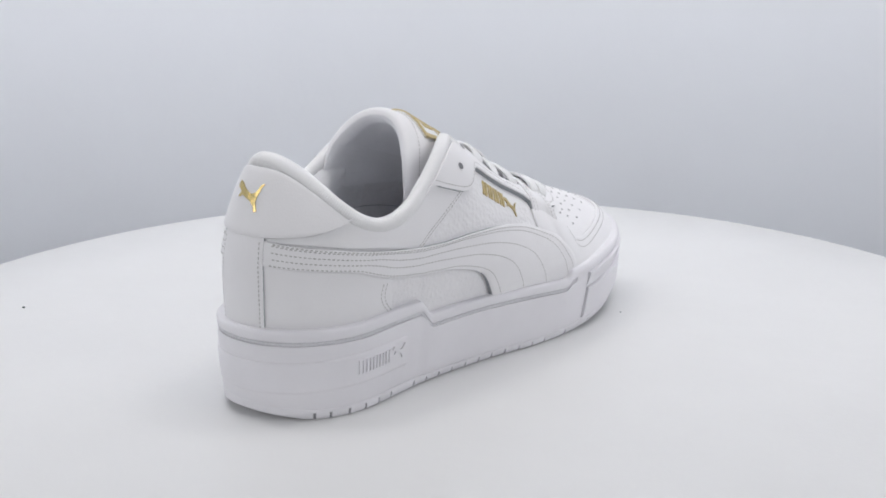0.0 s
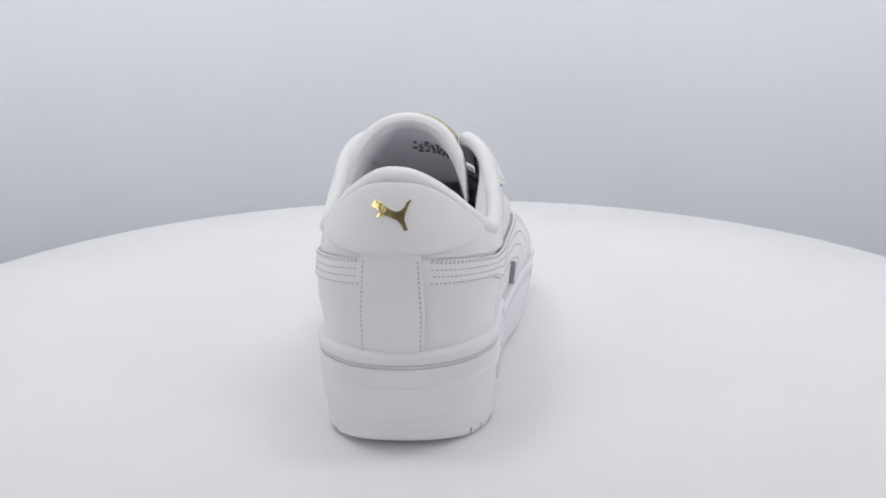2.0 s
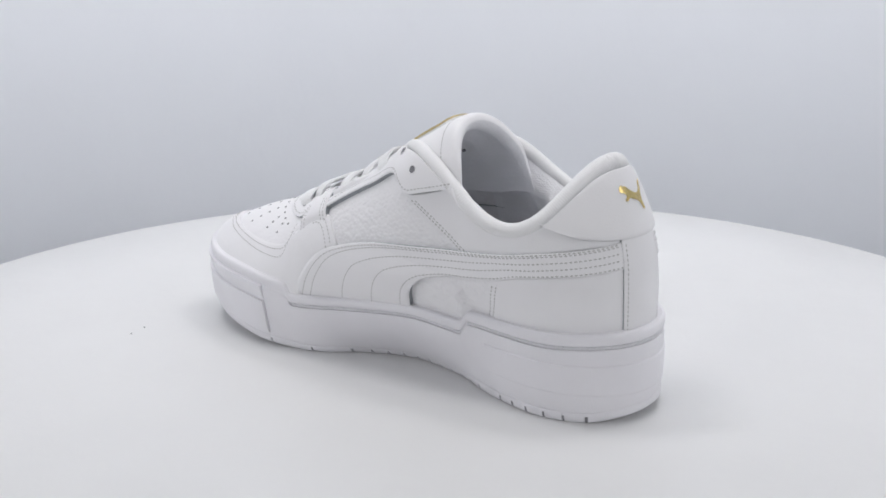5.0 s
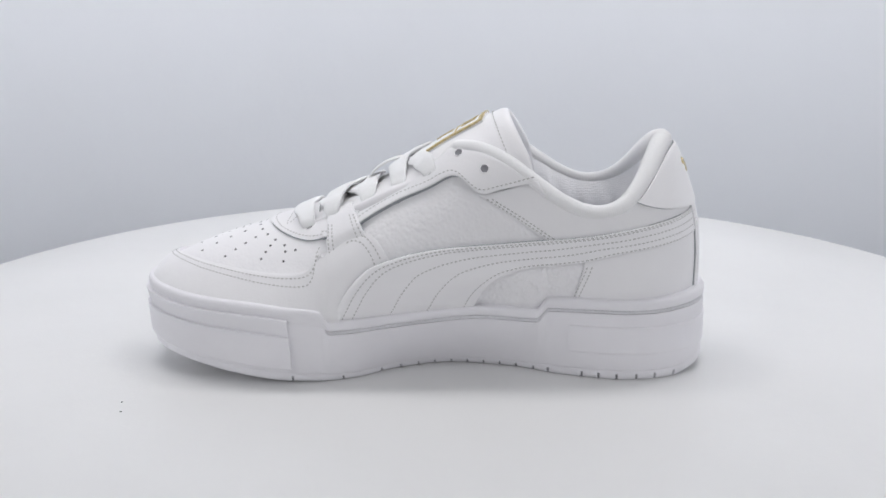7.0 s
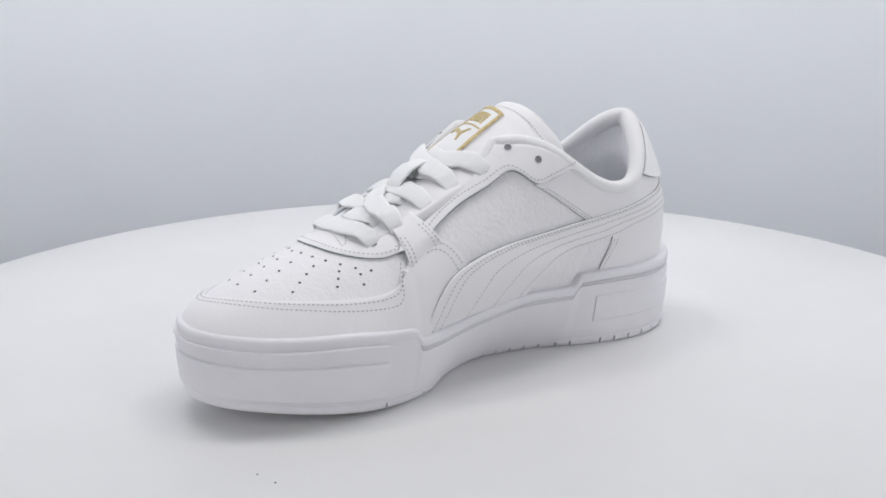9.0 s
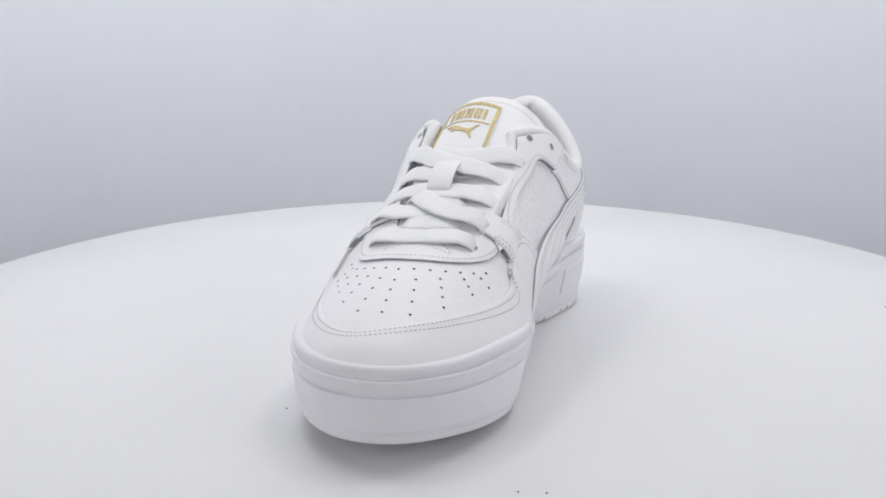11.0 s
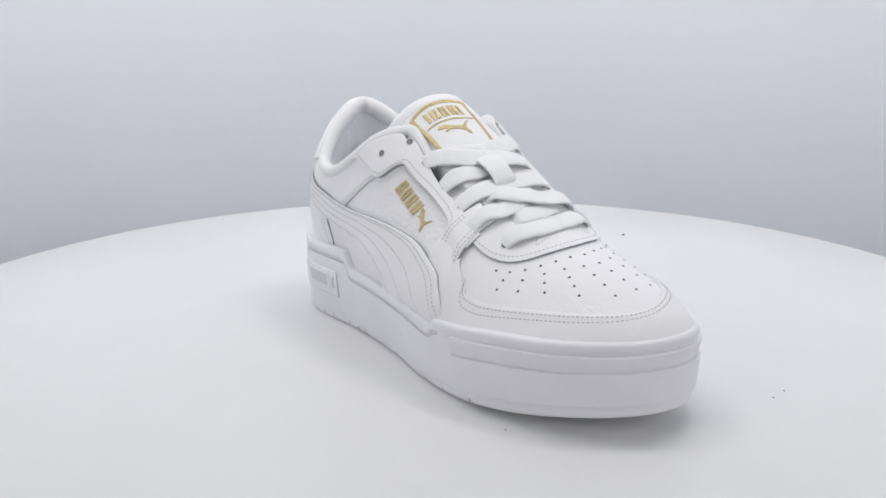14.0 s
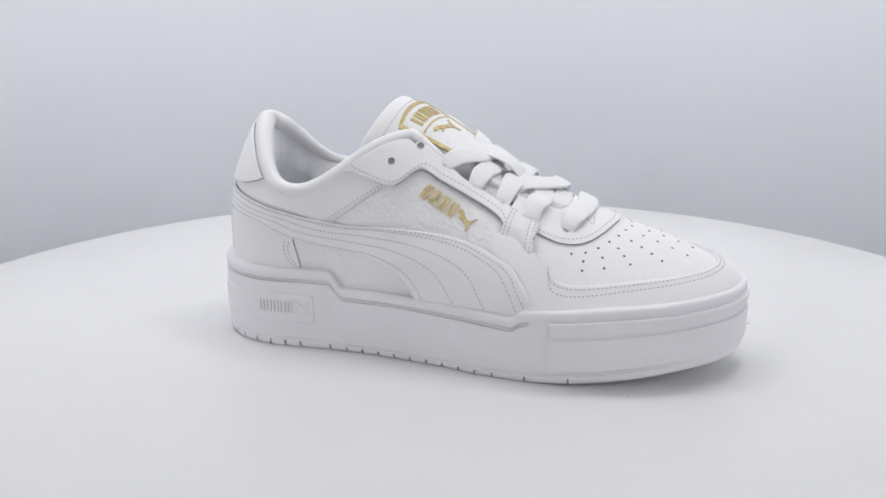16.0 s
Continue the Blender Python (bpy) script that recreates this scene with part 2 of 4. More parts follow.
def tube(name, path, radius, mat, parent, n=12, label="", rib=0.0, flat=1.0, up=None, closed_ends=True, square=1.0):
    """A tube of a given radius (one, or one a point) along a path; flat squeezes it along its upward way."""
    path = np.asarray(path, float)
    t = np.gradient(path, axis=0)
    t /= np.linalg.norm(t, axis=1, keepdims=True) + 1e-12
    ref = np.tile(np.array([0, 0, 1.0]), (len(path), 1)) if up is None else np.asarray(up, float)
    s = np.cross(t, ref)
    s /= np.linalg.norm(s, axis=1, keepdims=True) + 1e-9
    w = np.cross(s, t)
    rad = np.broadcast_to(np.asarray(radius, float), (len(path),)).copy()
    if rib:
        rad = rad + rib * np.sin(np.arange(len(path)) * np.pi / 2)
    a = np.linspace(0, 2 * np.pi, n, endpoint=False)
    ca, sa = [np.sign(q) * np.abs(q) ** square for q in (np.cos(a), np.sin(a))]
    pts = path[:, None] + rad[:, None, None] * (ca[None, :, None] * s[:, None] + flat * sa[None, :, None] * w[:, None])
    verts, faces = list(pts.reshape(-1, 3)), grid_faces(len(path), n, wrap_v=True)
    if closed_ends:
        faces += [tuple(range(n)), tuple(range((len(path) - 1) * n, len(path) * n))]
    return link_mesh(name, verts, faces, mat, parent, label, 60)


def dashes(name, lines, mat, parent, step=.0022, dash=.00135, wide=.00033, lift=.00016):
    """Rows of short raised stitches along lines of places (points and normals)."""
    verts, faces = [], []
    for pts, nor in lines:
        d = np.r_[0, np.cumsum(np.linalg.norm(np.diff(pts, axis=0), axis=1))]
        if d[-1] < step:
            continue
        for c in np.arange(step / 2, d[-1] - dash / 2, step):
            a, b = [np.array([np.interp(c + k * dash / 2, d, pts[:, i]) for i in range(3)]) for k in (-1, 1)]
            n = np.array([np.interp(c, d, nor[:, i]) for i in range(3)])
            n /= np.linalg.norm(n) + 1e-12
            s = np.cross(b - a, n)
            s *= wide / (np.linalg.norm(s) + 1e-12)
            i = len(verts)
            verts += [a - n * .0004, a + s * .6 + n * lift * .4, (a + b) / 2 + s + n * lift, b + s * .6 + n * lift * .4, b - n * .0004,
                      b - s * .6 + n * lift * .4, (a + b) / 2 - s + n * lift, a - s * .6 + n * lift * .4]
            faces += [(i, i + 1, i + 7), (i + 1, i + 2, i + 6, i + 7), (i + 2, i + 3, i + 5, i + 6), (i + 3, i + 4, i + 5)]
    me = bpy.data.meshes.new(name)
    me.from_pydata([tuple(map(float, v)) for v in verts], [], faces)
    me.materials.append(mat)
    ob = new(name, me)
    ob.parent = parent
    return tagged(ob, kind="stuff")


def seam(place, line, out, n=160):
    """Places and normals along a rail on a surface."""
    q = line(np.linspace(0, 1, n)) if callable(line) else line
    a, b = place(q[:, 0], q[:, 1], np.zeros(len(q)) + out), place(q[:, 0], q[:, 1], np.zeros(len(q)) + out + .001)
    return a, b - a


def beside(line, away, n=160):
    """A rail's line shifted sideways in its plane."""
    q = line(np.linspace(0, 1, n))
    t = np.gradient(q, axis=0)
    t /= np.linalg.norm(t, axis=1, keepdims=True) + 1e-12
    return q + away * np.stack([-t[:, 1], t[:, 0]], 1)


def emblem(name, place, shape, mat, parent, thick=.0004, label=""):
    """A plain closed figure, raised on a surface; shape: its corners in the surface's plane."""
    k = np.array(shape, float)
    bm = bmesh.new()
    vs = [bm.verts.new((x, y, 0)) for x, y in k]
    bm.faces.new(vs)
    bm.normal_update()
    bmesh.ops.triangulate(bm, faces=bm.faces)
    bmesh.ops.subdivide_edges(bm, edges=bm.edges, cuts=2, use_grid_fill=True)
    r = bmesh.ops.extrude_face_region(bm, geom=bm.faces[:])
    top = {v for v in r["geom"] if isinstance(v, bmesh.types.BMVert)}
    q = np.array([(v.co.x, v.co.y) for v in bm.verts])
    pos = place(q[:, 0], q[:, 1], np.array([thick if v in top else -.0003 for v in bm.verts]))
    for v, p in zip(bm.verts, pos):
        v.co = p
    bmesh.ops.recalc_face_normals(bm, faces=bm.faces)
    me = bpy.data.meshes.new(name)
    bm.to_mesh(me)
    bm.free()
    me.materials.append(mat)
    ob = new(name, me)
    ob.parent = parent
    return tagged(ob, label) if label else ob


def empty(name, label, category, group=""):
    ob = new(name)
    ob.empty_display_size = .05
    return tagged(ob, label, category, group)


# ---- the place ----
OFFSET = .0155                                   # from the plate's axis to the shoe's middle line
PLATE, FLOOR_Z, BEND = .3490, -.76, .64


def lathe(name, profile, mat, parent=None, n=128, label=""):
    a = np.linspace(0, 2 * np.pi, n, endpoint=False)
    pts = np.array([[(r * np.cos(t), r * np.sin(t), z) for r, z in profile] for t in a])
    return part_grid(name, pts, mat, parent, label, wrap_u=True)


turntable = empty("turntable", "round white laminate turntable on a pedestal", "turntable")
lathe("plate", [(0, 0), (.1, 0), (.25, 0), (.3465, 0), (.3482, -.0006), (PLATE, -.0025), (PLATE, -.0215), (.3480, -.0235), (.3400, -.024), (0, -.024)], TABLE, turntable, 192)
lathe("pedestal", [(0, -.0241), (.11, -.0241), (.11, -.05), (.045, -.06), (.04, -.70), (.17, -.735), (.18, FLOOR_Z + .001), (0, FLOOR_Z + .001)], PAINT, turntable, 48)

# sweep of paper round the table; floor, walls and ceiling added out of view
def slab(name, x0, x1, y0, y1, z0, z1, mat, label=""):
    v = [(x, y, z) for x in (x0, x1) for y in (y0, y1) for z in (z0, z1)]
    f = [(0, 1, 3, 2), (4, 6, 7, 5), (0, 4, 5, 1), (2, 3, 7, 6), (0, 2, 6, 4), (1, 5, 7, 3)]
    return tagged(link_mesh(name, v, f, mat, None, label, 30), kind="structure")


# added floor, out of view: its dark colour dims the paper's foot
slab("floor", -2.1, 2.1, -2.1, 1.6, FLOOR_Z - .1, FLOOR_Z, DARK_FLOOR, "unseen plain floor, dark to cut bounce onto the paper")
slab("wall_north", -2.1, 2.1, 1.6, 1.7, FLOOR_Z - .1, 1.9, PAINT, "unseen plain grey wall that bounces light")
slab("wall_south", -2.1, 2.1, -2.2, -2.1, FLOOR_Z - .1, 1.9, PAINT, "unseen plain grey wall that bounces light")
slab("wall_west", -2.2, -2.1, -2.2, 1.7, FLOOR_Z - .1, 1.9, PAINT, "unseen plain grey wall that bounces light")
slab("wall_east", 2.1, 2.2, -2.2, 1.7, FLOOR_Z - .1, 1.9, PAINT, "unseen plain grey wall that bounces light")
slab("ceiling", -2.2, 2.2, -2.2, 1.7, 1.9, 2.0, PAINT, "unseen plain grey ceiling that bounces light")


def make_backdrop():
    a = np.radians(np.linspace(-8, 188, 150))
    z = np.r_[FLOOR_Z + .001, np.linspace(-.5, 1.15, 24)]
    ring = lambda r: np.array([[(r * np.cos(t), r * np.sin(t), h) for h in z] for t in a])
    pts = np.concatenate([ring(BEND), ring(BEND + .004)[:, ::-1]], 1)
    ob = part_grid("backdrop", pts, PAPER, None, "pale blue-grey paper sweep curving round the table", wrap_v=True)
    tagged(ob, kind="structure")


make_backdrop()


# ---- the shoe ----
shoe = empty("sneaker", "white leather low-top sneaker with gold details, standing on the turntable", "shoe")
THROAT_IN = spline((-.03, .0270), (-.018, .0215), (-.005, .0185), (.03, .0180), (.1, .0175))
THROAT_OUT = spline((-.03, .0310), (-.018, .0280), (-.005, .0255), (.03, .0235), (.055, .0220), (.1, .0210))


def THROAT(x, side):
    """Half width of the lacing's opening."""
    return THROAT_IN(x) if side > 0 else THROAT_OUT(x)


def round_heel(s, z, out=0.0):
    """A place on the upper, s counted from the heel's middle, positive to the inner side."""
    s, z = np.broadcast_arrays(np.asarray(s, float), np.asarray(z, float))
    out = np.broadcast_to(np.asarray(out, float), s.shape)
    return np.where((s >= 0)[..., None], shell(np.abs(s), z, 1, out), shell(np.abs(s), z, -1, out))


def on_side(side):
    return lambda s, z, out=0.0: shell(s, z, side, out)


def collar_line(s):
    z = np.full(np.shape(s), .11)
    for _ in range(12):
        z = .5 * z + .5 * COLLAR(_shell(np.abs(s), z, 1)[..., 0])
    return z


def collar_z(s):
    """Height of the collar's rim at s, softened along its way."""
    return sum(w * collar_line(np.asarray(s, float) + d) for d, w in ((-.010, .14), (-.005, .22), (0, .28), (.005, .22), (.010, .14))) + .0003


def rim_z(s):
    """Height of the upper's rim at s: the collar, then the edge of the throat."""
    s = np.asarray(s, float)
    z = collar_z(s)
    x = _shell(np.abs(s), z, 1)[..., 0]
    throat = np.where(s >= 0, z_at(x, THROAT(x, 1), 1), z_at(x, THROAT(x, -1), -1))
    return np.where(np.abs(s) > .09, np.minimum(z, throat), z)


# -- sole --
def ring_of(rows, place_p):
    """A closed wall round the shoe: rows of (k, out) functions, sampled at the places p of both sides."""
    sides = []
    for side, ps in ((1, place_p), (-1, place_p[::-1][1:-1])):
        sides.append(np.stack([midsole(ps, k(ps), side, o(ps)) for k, o in rows], 1))
    return np.concatenate(sides, 0)


def make_sole():
    ps = np.unique(np.r_[np.linspace(0, 1, 230), p_of(np.linspace(-.057, -.044, 14)), p_of(np.linspace(.045, .063, 22))])
    x_of = lambda p: outline(p, -.1375, .1605)
    height = lambda p: RIM_TOP(x_of(p)) - LIFT(x_of(p))
    # the piping groove runs along heel and waist only
    groove = lambda p: np.where(x_of(p) < .0590, 1.0, 0.0)

    def below(mm):
        return lambda p: 1 - mm * .001 / height(p)

    def const(v):
        return lambda p: np.full(np.shape(p), v)
    rows = [(below(-.0), const(-.0065)), (below(0), const(-.0016)), (below(.25), const(-.0007)), (below(.9), const(-.0001)), (below(2.0), const(.0003)),
            (below(4.2), lambda p: .0003 + .0 * p), (below(5.1), const(.0)), (below(5.4), lambda p: -.0011 * groove(p)), (below(5.8), lambda p: -.0012 * groove(p)),
            (below(6.1), lambda p: -.0002 * groove(p)), (below(6.35), lambda p: -.0002 * groove(p)), (below(6.6), lambda p: -.0011 * groove(p)), (below(7.0), lambda p: -.0011 * groove(p)),
            (below(7.3), const(.0002)), (below(9.5), const(.0003))]
    for k in (.66, .55, .44, .33, .22, .135):
        rows.append((const(k), const(.0003)))
    rows += [(const(.115), const(.0001)), (const(.108), const(-.0006)), (const(.06), const(-.0035))]
    pts = ring_of(rows, ps)
    part_grid("midsole", pts, RUBBER, shoe, "thick white rubber cup midsole", wrap_u=True, angle=50)

    # outsole with short grooves cut into its edge
    notch_in = [-.118, -.108, -.0985, -.0885, -.0795, -.071, -.054, -.0465, -.0375, -.029, -.0205, -.0120, -.0035, .005, .0135, .0225, .032, .0505, .0755]
    notch_out = [-.118, -.1115, -.1025, -.0935, -.0845, -.0755, -.058, -.0485, -.039, -.0295, -.020, -.0105, -.001, .0085, .0180, .0275, .037, .0545, .0770]
    for side, cuts in ((1, notch_in), (-1, notch_out)):
        edge = sorted([x + d for x in cuts for d in (-.00060, -.00055, .00055, .00060)])
        q = np.unique(np.r_[np.linspace(0, 1, 160), p_of(np.array(edge), .05)])
        xq = outline(q, -.1350, .15565)
        cut = np.zeros(len(q))
        for x in cuts:
            cut[np.abs(xq - x) < .00058] = 1
        o = [(.128, -.0012, 0), (.112, .0002, 0), (.082, .0004, 0), (.078, .0004, 1), (.05, .0004, 1), (.02, .0001, 1), (.004, -.0006, 1), (.0, -.0018, 1), (.0, -.012, 0)]
        pts = np.stack([midsole(q, np.full(len(q), k), side, off - .0018 * cut * c) for k, off, c in o], 1)
        mid = pts[:, -1:].copy()
        mid[:, :, 1] = 0
        pts = np.concatenate([pts, mid], 1)
        outsole = part_grid("outsole", pts, RUBBER, shoe, "white rubber outsole with notched edge", angle=35)
        # a greyer sheet in each cut paints the shade of the notch
        for x in cuts:
            p = p_of(np.array([x - .00055, x + .00055]), .05)
            g = np.stack([midsole(p, np.full(2, k), side, -.0013) for k in (.077, .04, .004)], 1)
            part_grid("notch", g, NOTCH_SHADE, outsole)

    # panels raised on the wall: bumper round the toe, panel round the heel
    def wrap(name, p_end_in, p_end_out, heel, k0, k1, out, label, n=130, profile=None):
        """A low panel that wraps an end of the sole between two heights."""
        if heel:
            a, b = np.linspace(p_end_out, 0, n), np.linspace(0, p_end_in, n)[1:]
        else:
            a, b = np.linspace(p_end_out, 1, n), np.linspace(1, p_end_in, n)[1:]
        k = np.r_[0, 0, .04, np.linspace(.1, .9, 7), .96, 1, 1]
        raised = np.r_[-1, .4, 1, np.ones(7), 1, .4, -1]
        if profile:
            k, raised = np.array(profile).T
        blocks = []
        for side, p in ((-1, a), (1, b)):
            x = outline(p, -.1375, .1605)
            lo, hi = k0(x), k1(x)
            K = lo[:, None] + (hi - lo)[:, None] * k[None]
            O = np.where(raised < 0, -.001, out * np.maximum(raised, 0))[None].repeat(len(p), 0)
            blocks.append(midsole(p[:, None] + 0 * K, K, side, O + .0003))
        pts = np.concatenate(blocks, 0)
        first, last = pts[:1].copy(), pts[-1:].copy()
        for e, side, p, arr in ((0, -1, a[:1], first), (1, 1, b[-1:], last)):
            x = outline(p, -.1375, .1605)
            K = k0(x)[:, None] + (k1(x) - k0(x))[:, None] * k[None]
            arr[:] = midsole(p[:, None] + 0 * K, K, side, np.full(K.shape, -.001))
        part_grid(name, np.concatenate([first, pts, last], 0), RUBBER, shoe, label, angle=35)

    H = lambda x: RIM_TOP(x) - LIFT(x)
    wrap("toe_bumper", p_of(.0765), p_of(.0690), False, lambda x: .165 + 0 * x, lambda x: 1 - .0058 / H(x), .0017, "raised rubber toe bumper with a crease along it", profile=(
        (0, -1), (0, .35), (.03, .95), (.10, 1), (.25, 1), (.42, 1), (.56, 1), (.645, 1), (.664, .85), (.674, .10), (.70, .05), (.78, .38), (.88, .70), (.96, .95), (.99, .85), (1, .4), (1, -1)))
    wrap("heel_panel", p_of(-.0640), p_of(-.0660), True, lambda x: (.0145 - LIFT(x)) / H(x), lambda x: (.0297 - LIFT(x)) / H(x), .0007, "raised rubber panel round the heel")

    # twisted cord in the groove, along heel and waist, in one run for each side
    for side in (1, -1):
        p = np.linspace(0, float(p_of(.0545 if side > 0 else .0445)), 900)
        drop = 1 - .0062 / (RIM_TOP(x_of(p), side) - LIFT(x_of(p)))
        c, o = midsole(p, drop, side, np.full(len(p), -.0008)), midsole(p, drop, side, np.full(len(p), .0002))
        d = np.r_[0, np.cumsum(np.linalg.norm(np.diff(c, axis=0), axis=1))]
        w = np.linspace(0, d[-1], 1500)
        c, o = [np.stack([np.interp(w, d, q[:, i]) for i in range(3)], 1) for q in (c, o)]
        t = np.gradient(c, axis=0)
        t /= np.linalg.norm(t, axis=1, keepdims=True)
        up = o - c
        up /= np.linalg.norm(up, axis=1, keepdims=True)
        across = np.cross(t, up)
        a = np.linspace(0, 2 * np.pi, 10, endpoint=False)
        rad = .00066 * (1 + .34 * np.cos(2 * (a[None] - w[:, None] * 2 * np.pi / .0044)))
        pts = c[:, None] + rad[..., None] * (np.cos(a)[None, :, None] * across[:, None] + np.sin(a)[None, :, None] * up[:, None])
        part_grid("piping_cord", pts, CORD, shoe, "thin twisted grey cord in the groove of the sole", wrap_v=True, angle=80)

    # stamped mark on the outer side of the heel panel: plain bars and a leaping figure
    def badge(x, z, out):
        x = np.asarray(x, float)
        return midsole(p_of(x, .6), (np.asarray(z) - LIFT(x)) / H(x), -1, np.asarray(out) + .0011)
    for i in range(10):
        x = -.0985 + .0021 * i
        emblem("mark_bar", badge, [(x, .0200), (x + .0012, .0199), (x + .0012, .0262), (x, .0263)], RUBBER, shoe, .0006)
    emblem("mark_figure", badge, [(a * .0085 - .0770, b * .0068 + .0200) for a, b in FIGURE], RUBBER, shoe, .0006)

    # floor of the shoe
    q = np.linspace(0, 1, 60)
    y = np.linspace(-1, 1, 9)
    xs = outline(q, -.122, .12)
    pts = np.stack([np.stack([xs, (np.where(v > 0, RIM_IN(xs), RIM_OUT(xs)) - .0075) * v * ends(xs, -.122, .12), np.full(len(q), .047) - .004 * (1 - v * v)], 1) for v in y], 1)
    part_grid("insole", pts, INSOLE, shoe, "pale grey cloth insole")


# a leaping figure, simplified, in a unit box: head at the left, tail rising at the right
FIGURE = [(.00, .80), (.03, .92), (.08, .98), (.14, .95), (.22, .94), (.36, .80), (.52, .68), (.64, .62), (.74, .66), (.82, .77), (.88, .92), (.97, 1.0), (1.0, .96), (.93, .88), (.88, .70),
          (.82, .54), (.80, .36), (.84, .14), (.87, .02), (.79, .00), (.74, .20), (.64, .36), (.50, .44), (.38, .50), (.30, .52), (.24, .44), (.16, .42), (.15, .48), (.22, .56), (.22, .64), (.12, .72), (.04, .74)]
make_sole()

# -- upper --
SEAM = {  # lines on the two sides as (s, z)
    "toe": {1: rail((0.2870, 0.0600), (0.2732, 0.0581), (0.2542, 0.0565), (0.2387, 0.0557), (0.2207, 0.0558), (0.2072, 0.0585), (0.2000, 0.0653), (0.1980, 0.0714)),
        -1: rail((0.2870, 0.0600), (0.2820, 0.0558), (0.2722, 0.0541), (0.2570, 0.0527), (0.2387, 0.0516), (0.2199, 0.0509), (0.2089, 0.0529), (0.2027, 0.0604), (0.1999, 0.0665))},
    "guard_top": {1: rail((0.1980, 0.0714), (0.1912, 0.0765), (0.1812, 0.0801), (0.1754, 0.0743), (0.1696, 0.0652)),
        -1: rail((0.1999, 0.0665), (0.1927, 0.0712), (0.1824, 0.0758), (0.1794, 0.0722), (0.1784, 0.0655))},
    "stay_low": {1: rail((0.2029, 0.0724), (0.1914, 0.0747), (0.1794, 0.0820), (0.1624, 0.0904), (0.1426, 0.0986), (0.1296, 0.1046), (0.1249, 0.1046), (0.1176, 0.0979), (0.1088, 0.0992), (0.0878, 0.1039)),
        -1: rail((0.1982, 0.0712), (0.1847, 0.0747), (0.1767, 0.0806), (0.1589, 0.0889), (0.1414, 0.0969), (0.1296, 0.1026), (0.1266, 0.1017), (0.1191, 0.0948), (0.1028, 0.0981), (0.0908, 0.1022))},
    "stripe_top": {1: rail((0.2000, 0.0324), (0.1922, 0.0480), (0.1818, 0.0592), (0.1712, 0.0643), (0.1549, 0.0689), (0.1379, 0.0716), (0.1101, 0.0737), (0.0906, 0.0750), (0.0681, 0.0770), (0.0495, 0.0802), (0.0095, 0.0862)),
        -1: rail((0.2062, 0.0342), (0.2003, 0.0472), (0.1928, 0.0572), (0.1815, 0.0632), (0.1664, 0.0691), (0.1454, 0.0730), (0.1236, 0.0738), (0.1006, 0.0727), (0.0800, 0.0742), (0.0600, 0.0768), (0.0403, 0.0806), (0.0095, 0.0858))},
    "stripe_low": {1: rail((0.1299, 0.0332), (0.1249, 0.0478), (0.1164, 0.0563), (0.1026, 0.0606), (0.0831, 0.0627), (0.0691, 0.0645), (0.0530, 0.0686), (0.0095, 0.0742)),
        -1: rail((0.1409, 0.0304), (0.1354, 0.0442), (0.1279, 0.0527), (0.1113, 0.0578), (0.0946, 0.0590), (0.0778, 0.0611), (0.0608, 0.0642), (0.0470, 0.0699), (0.0095, 0.0742))},
}
QUARTER_BOTTOM = .030


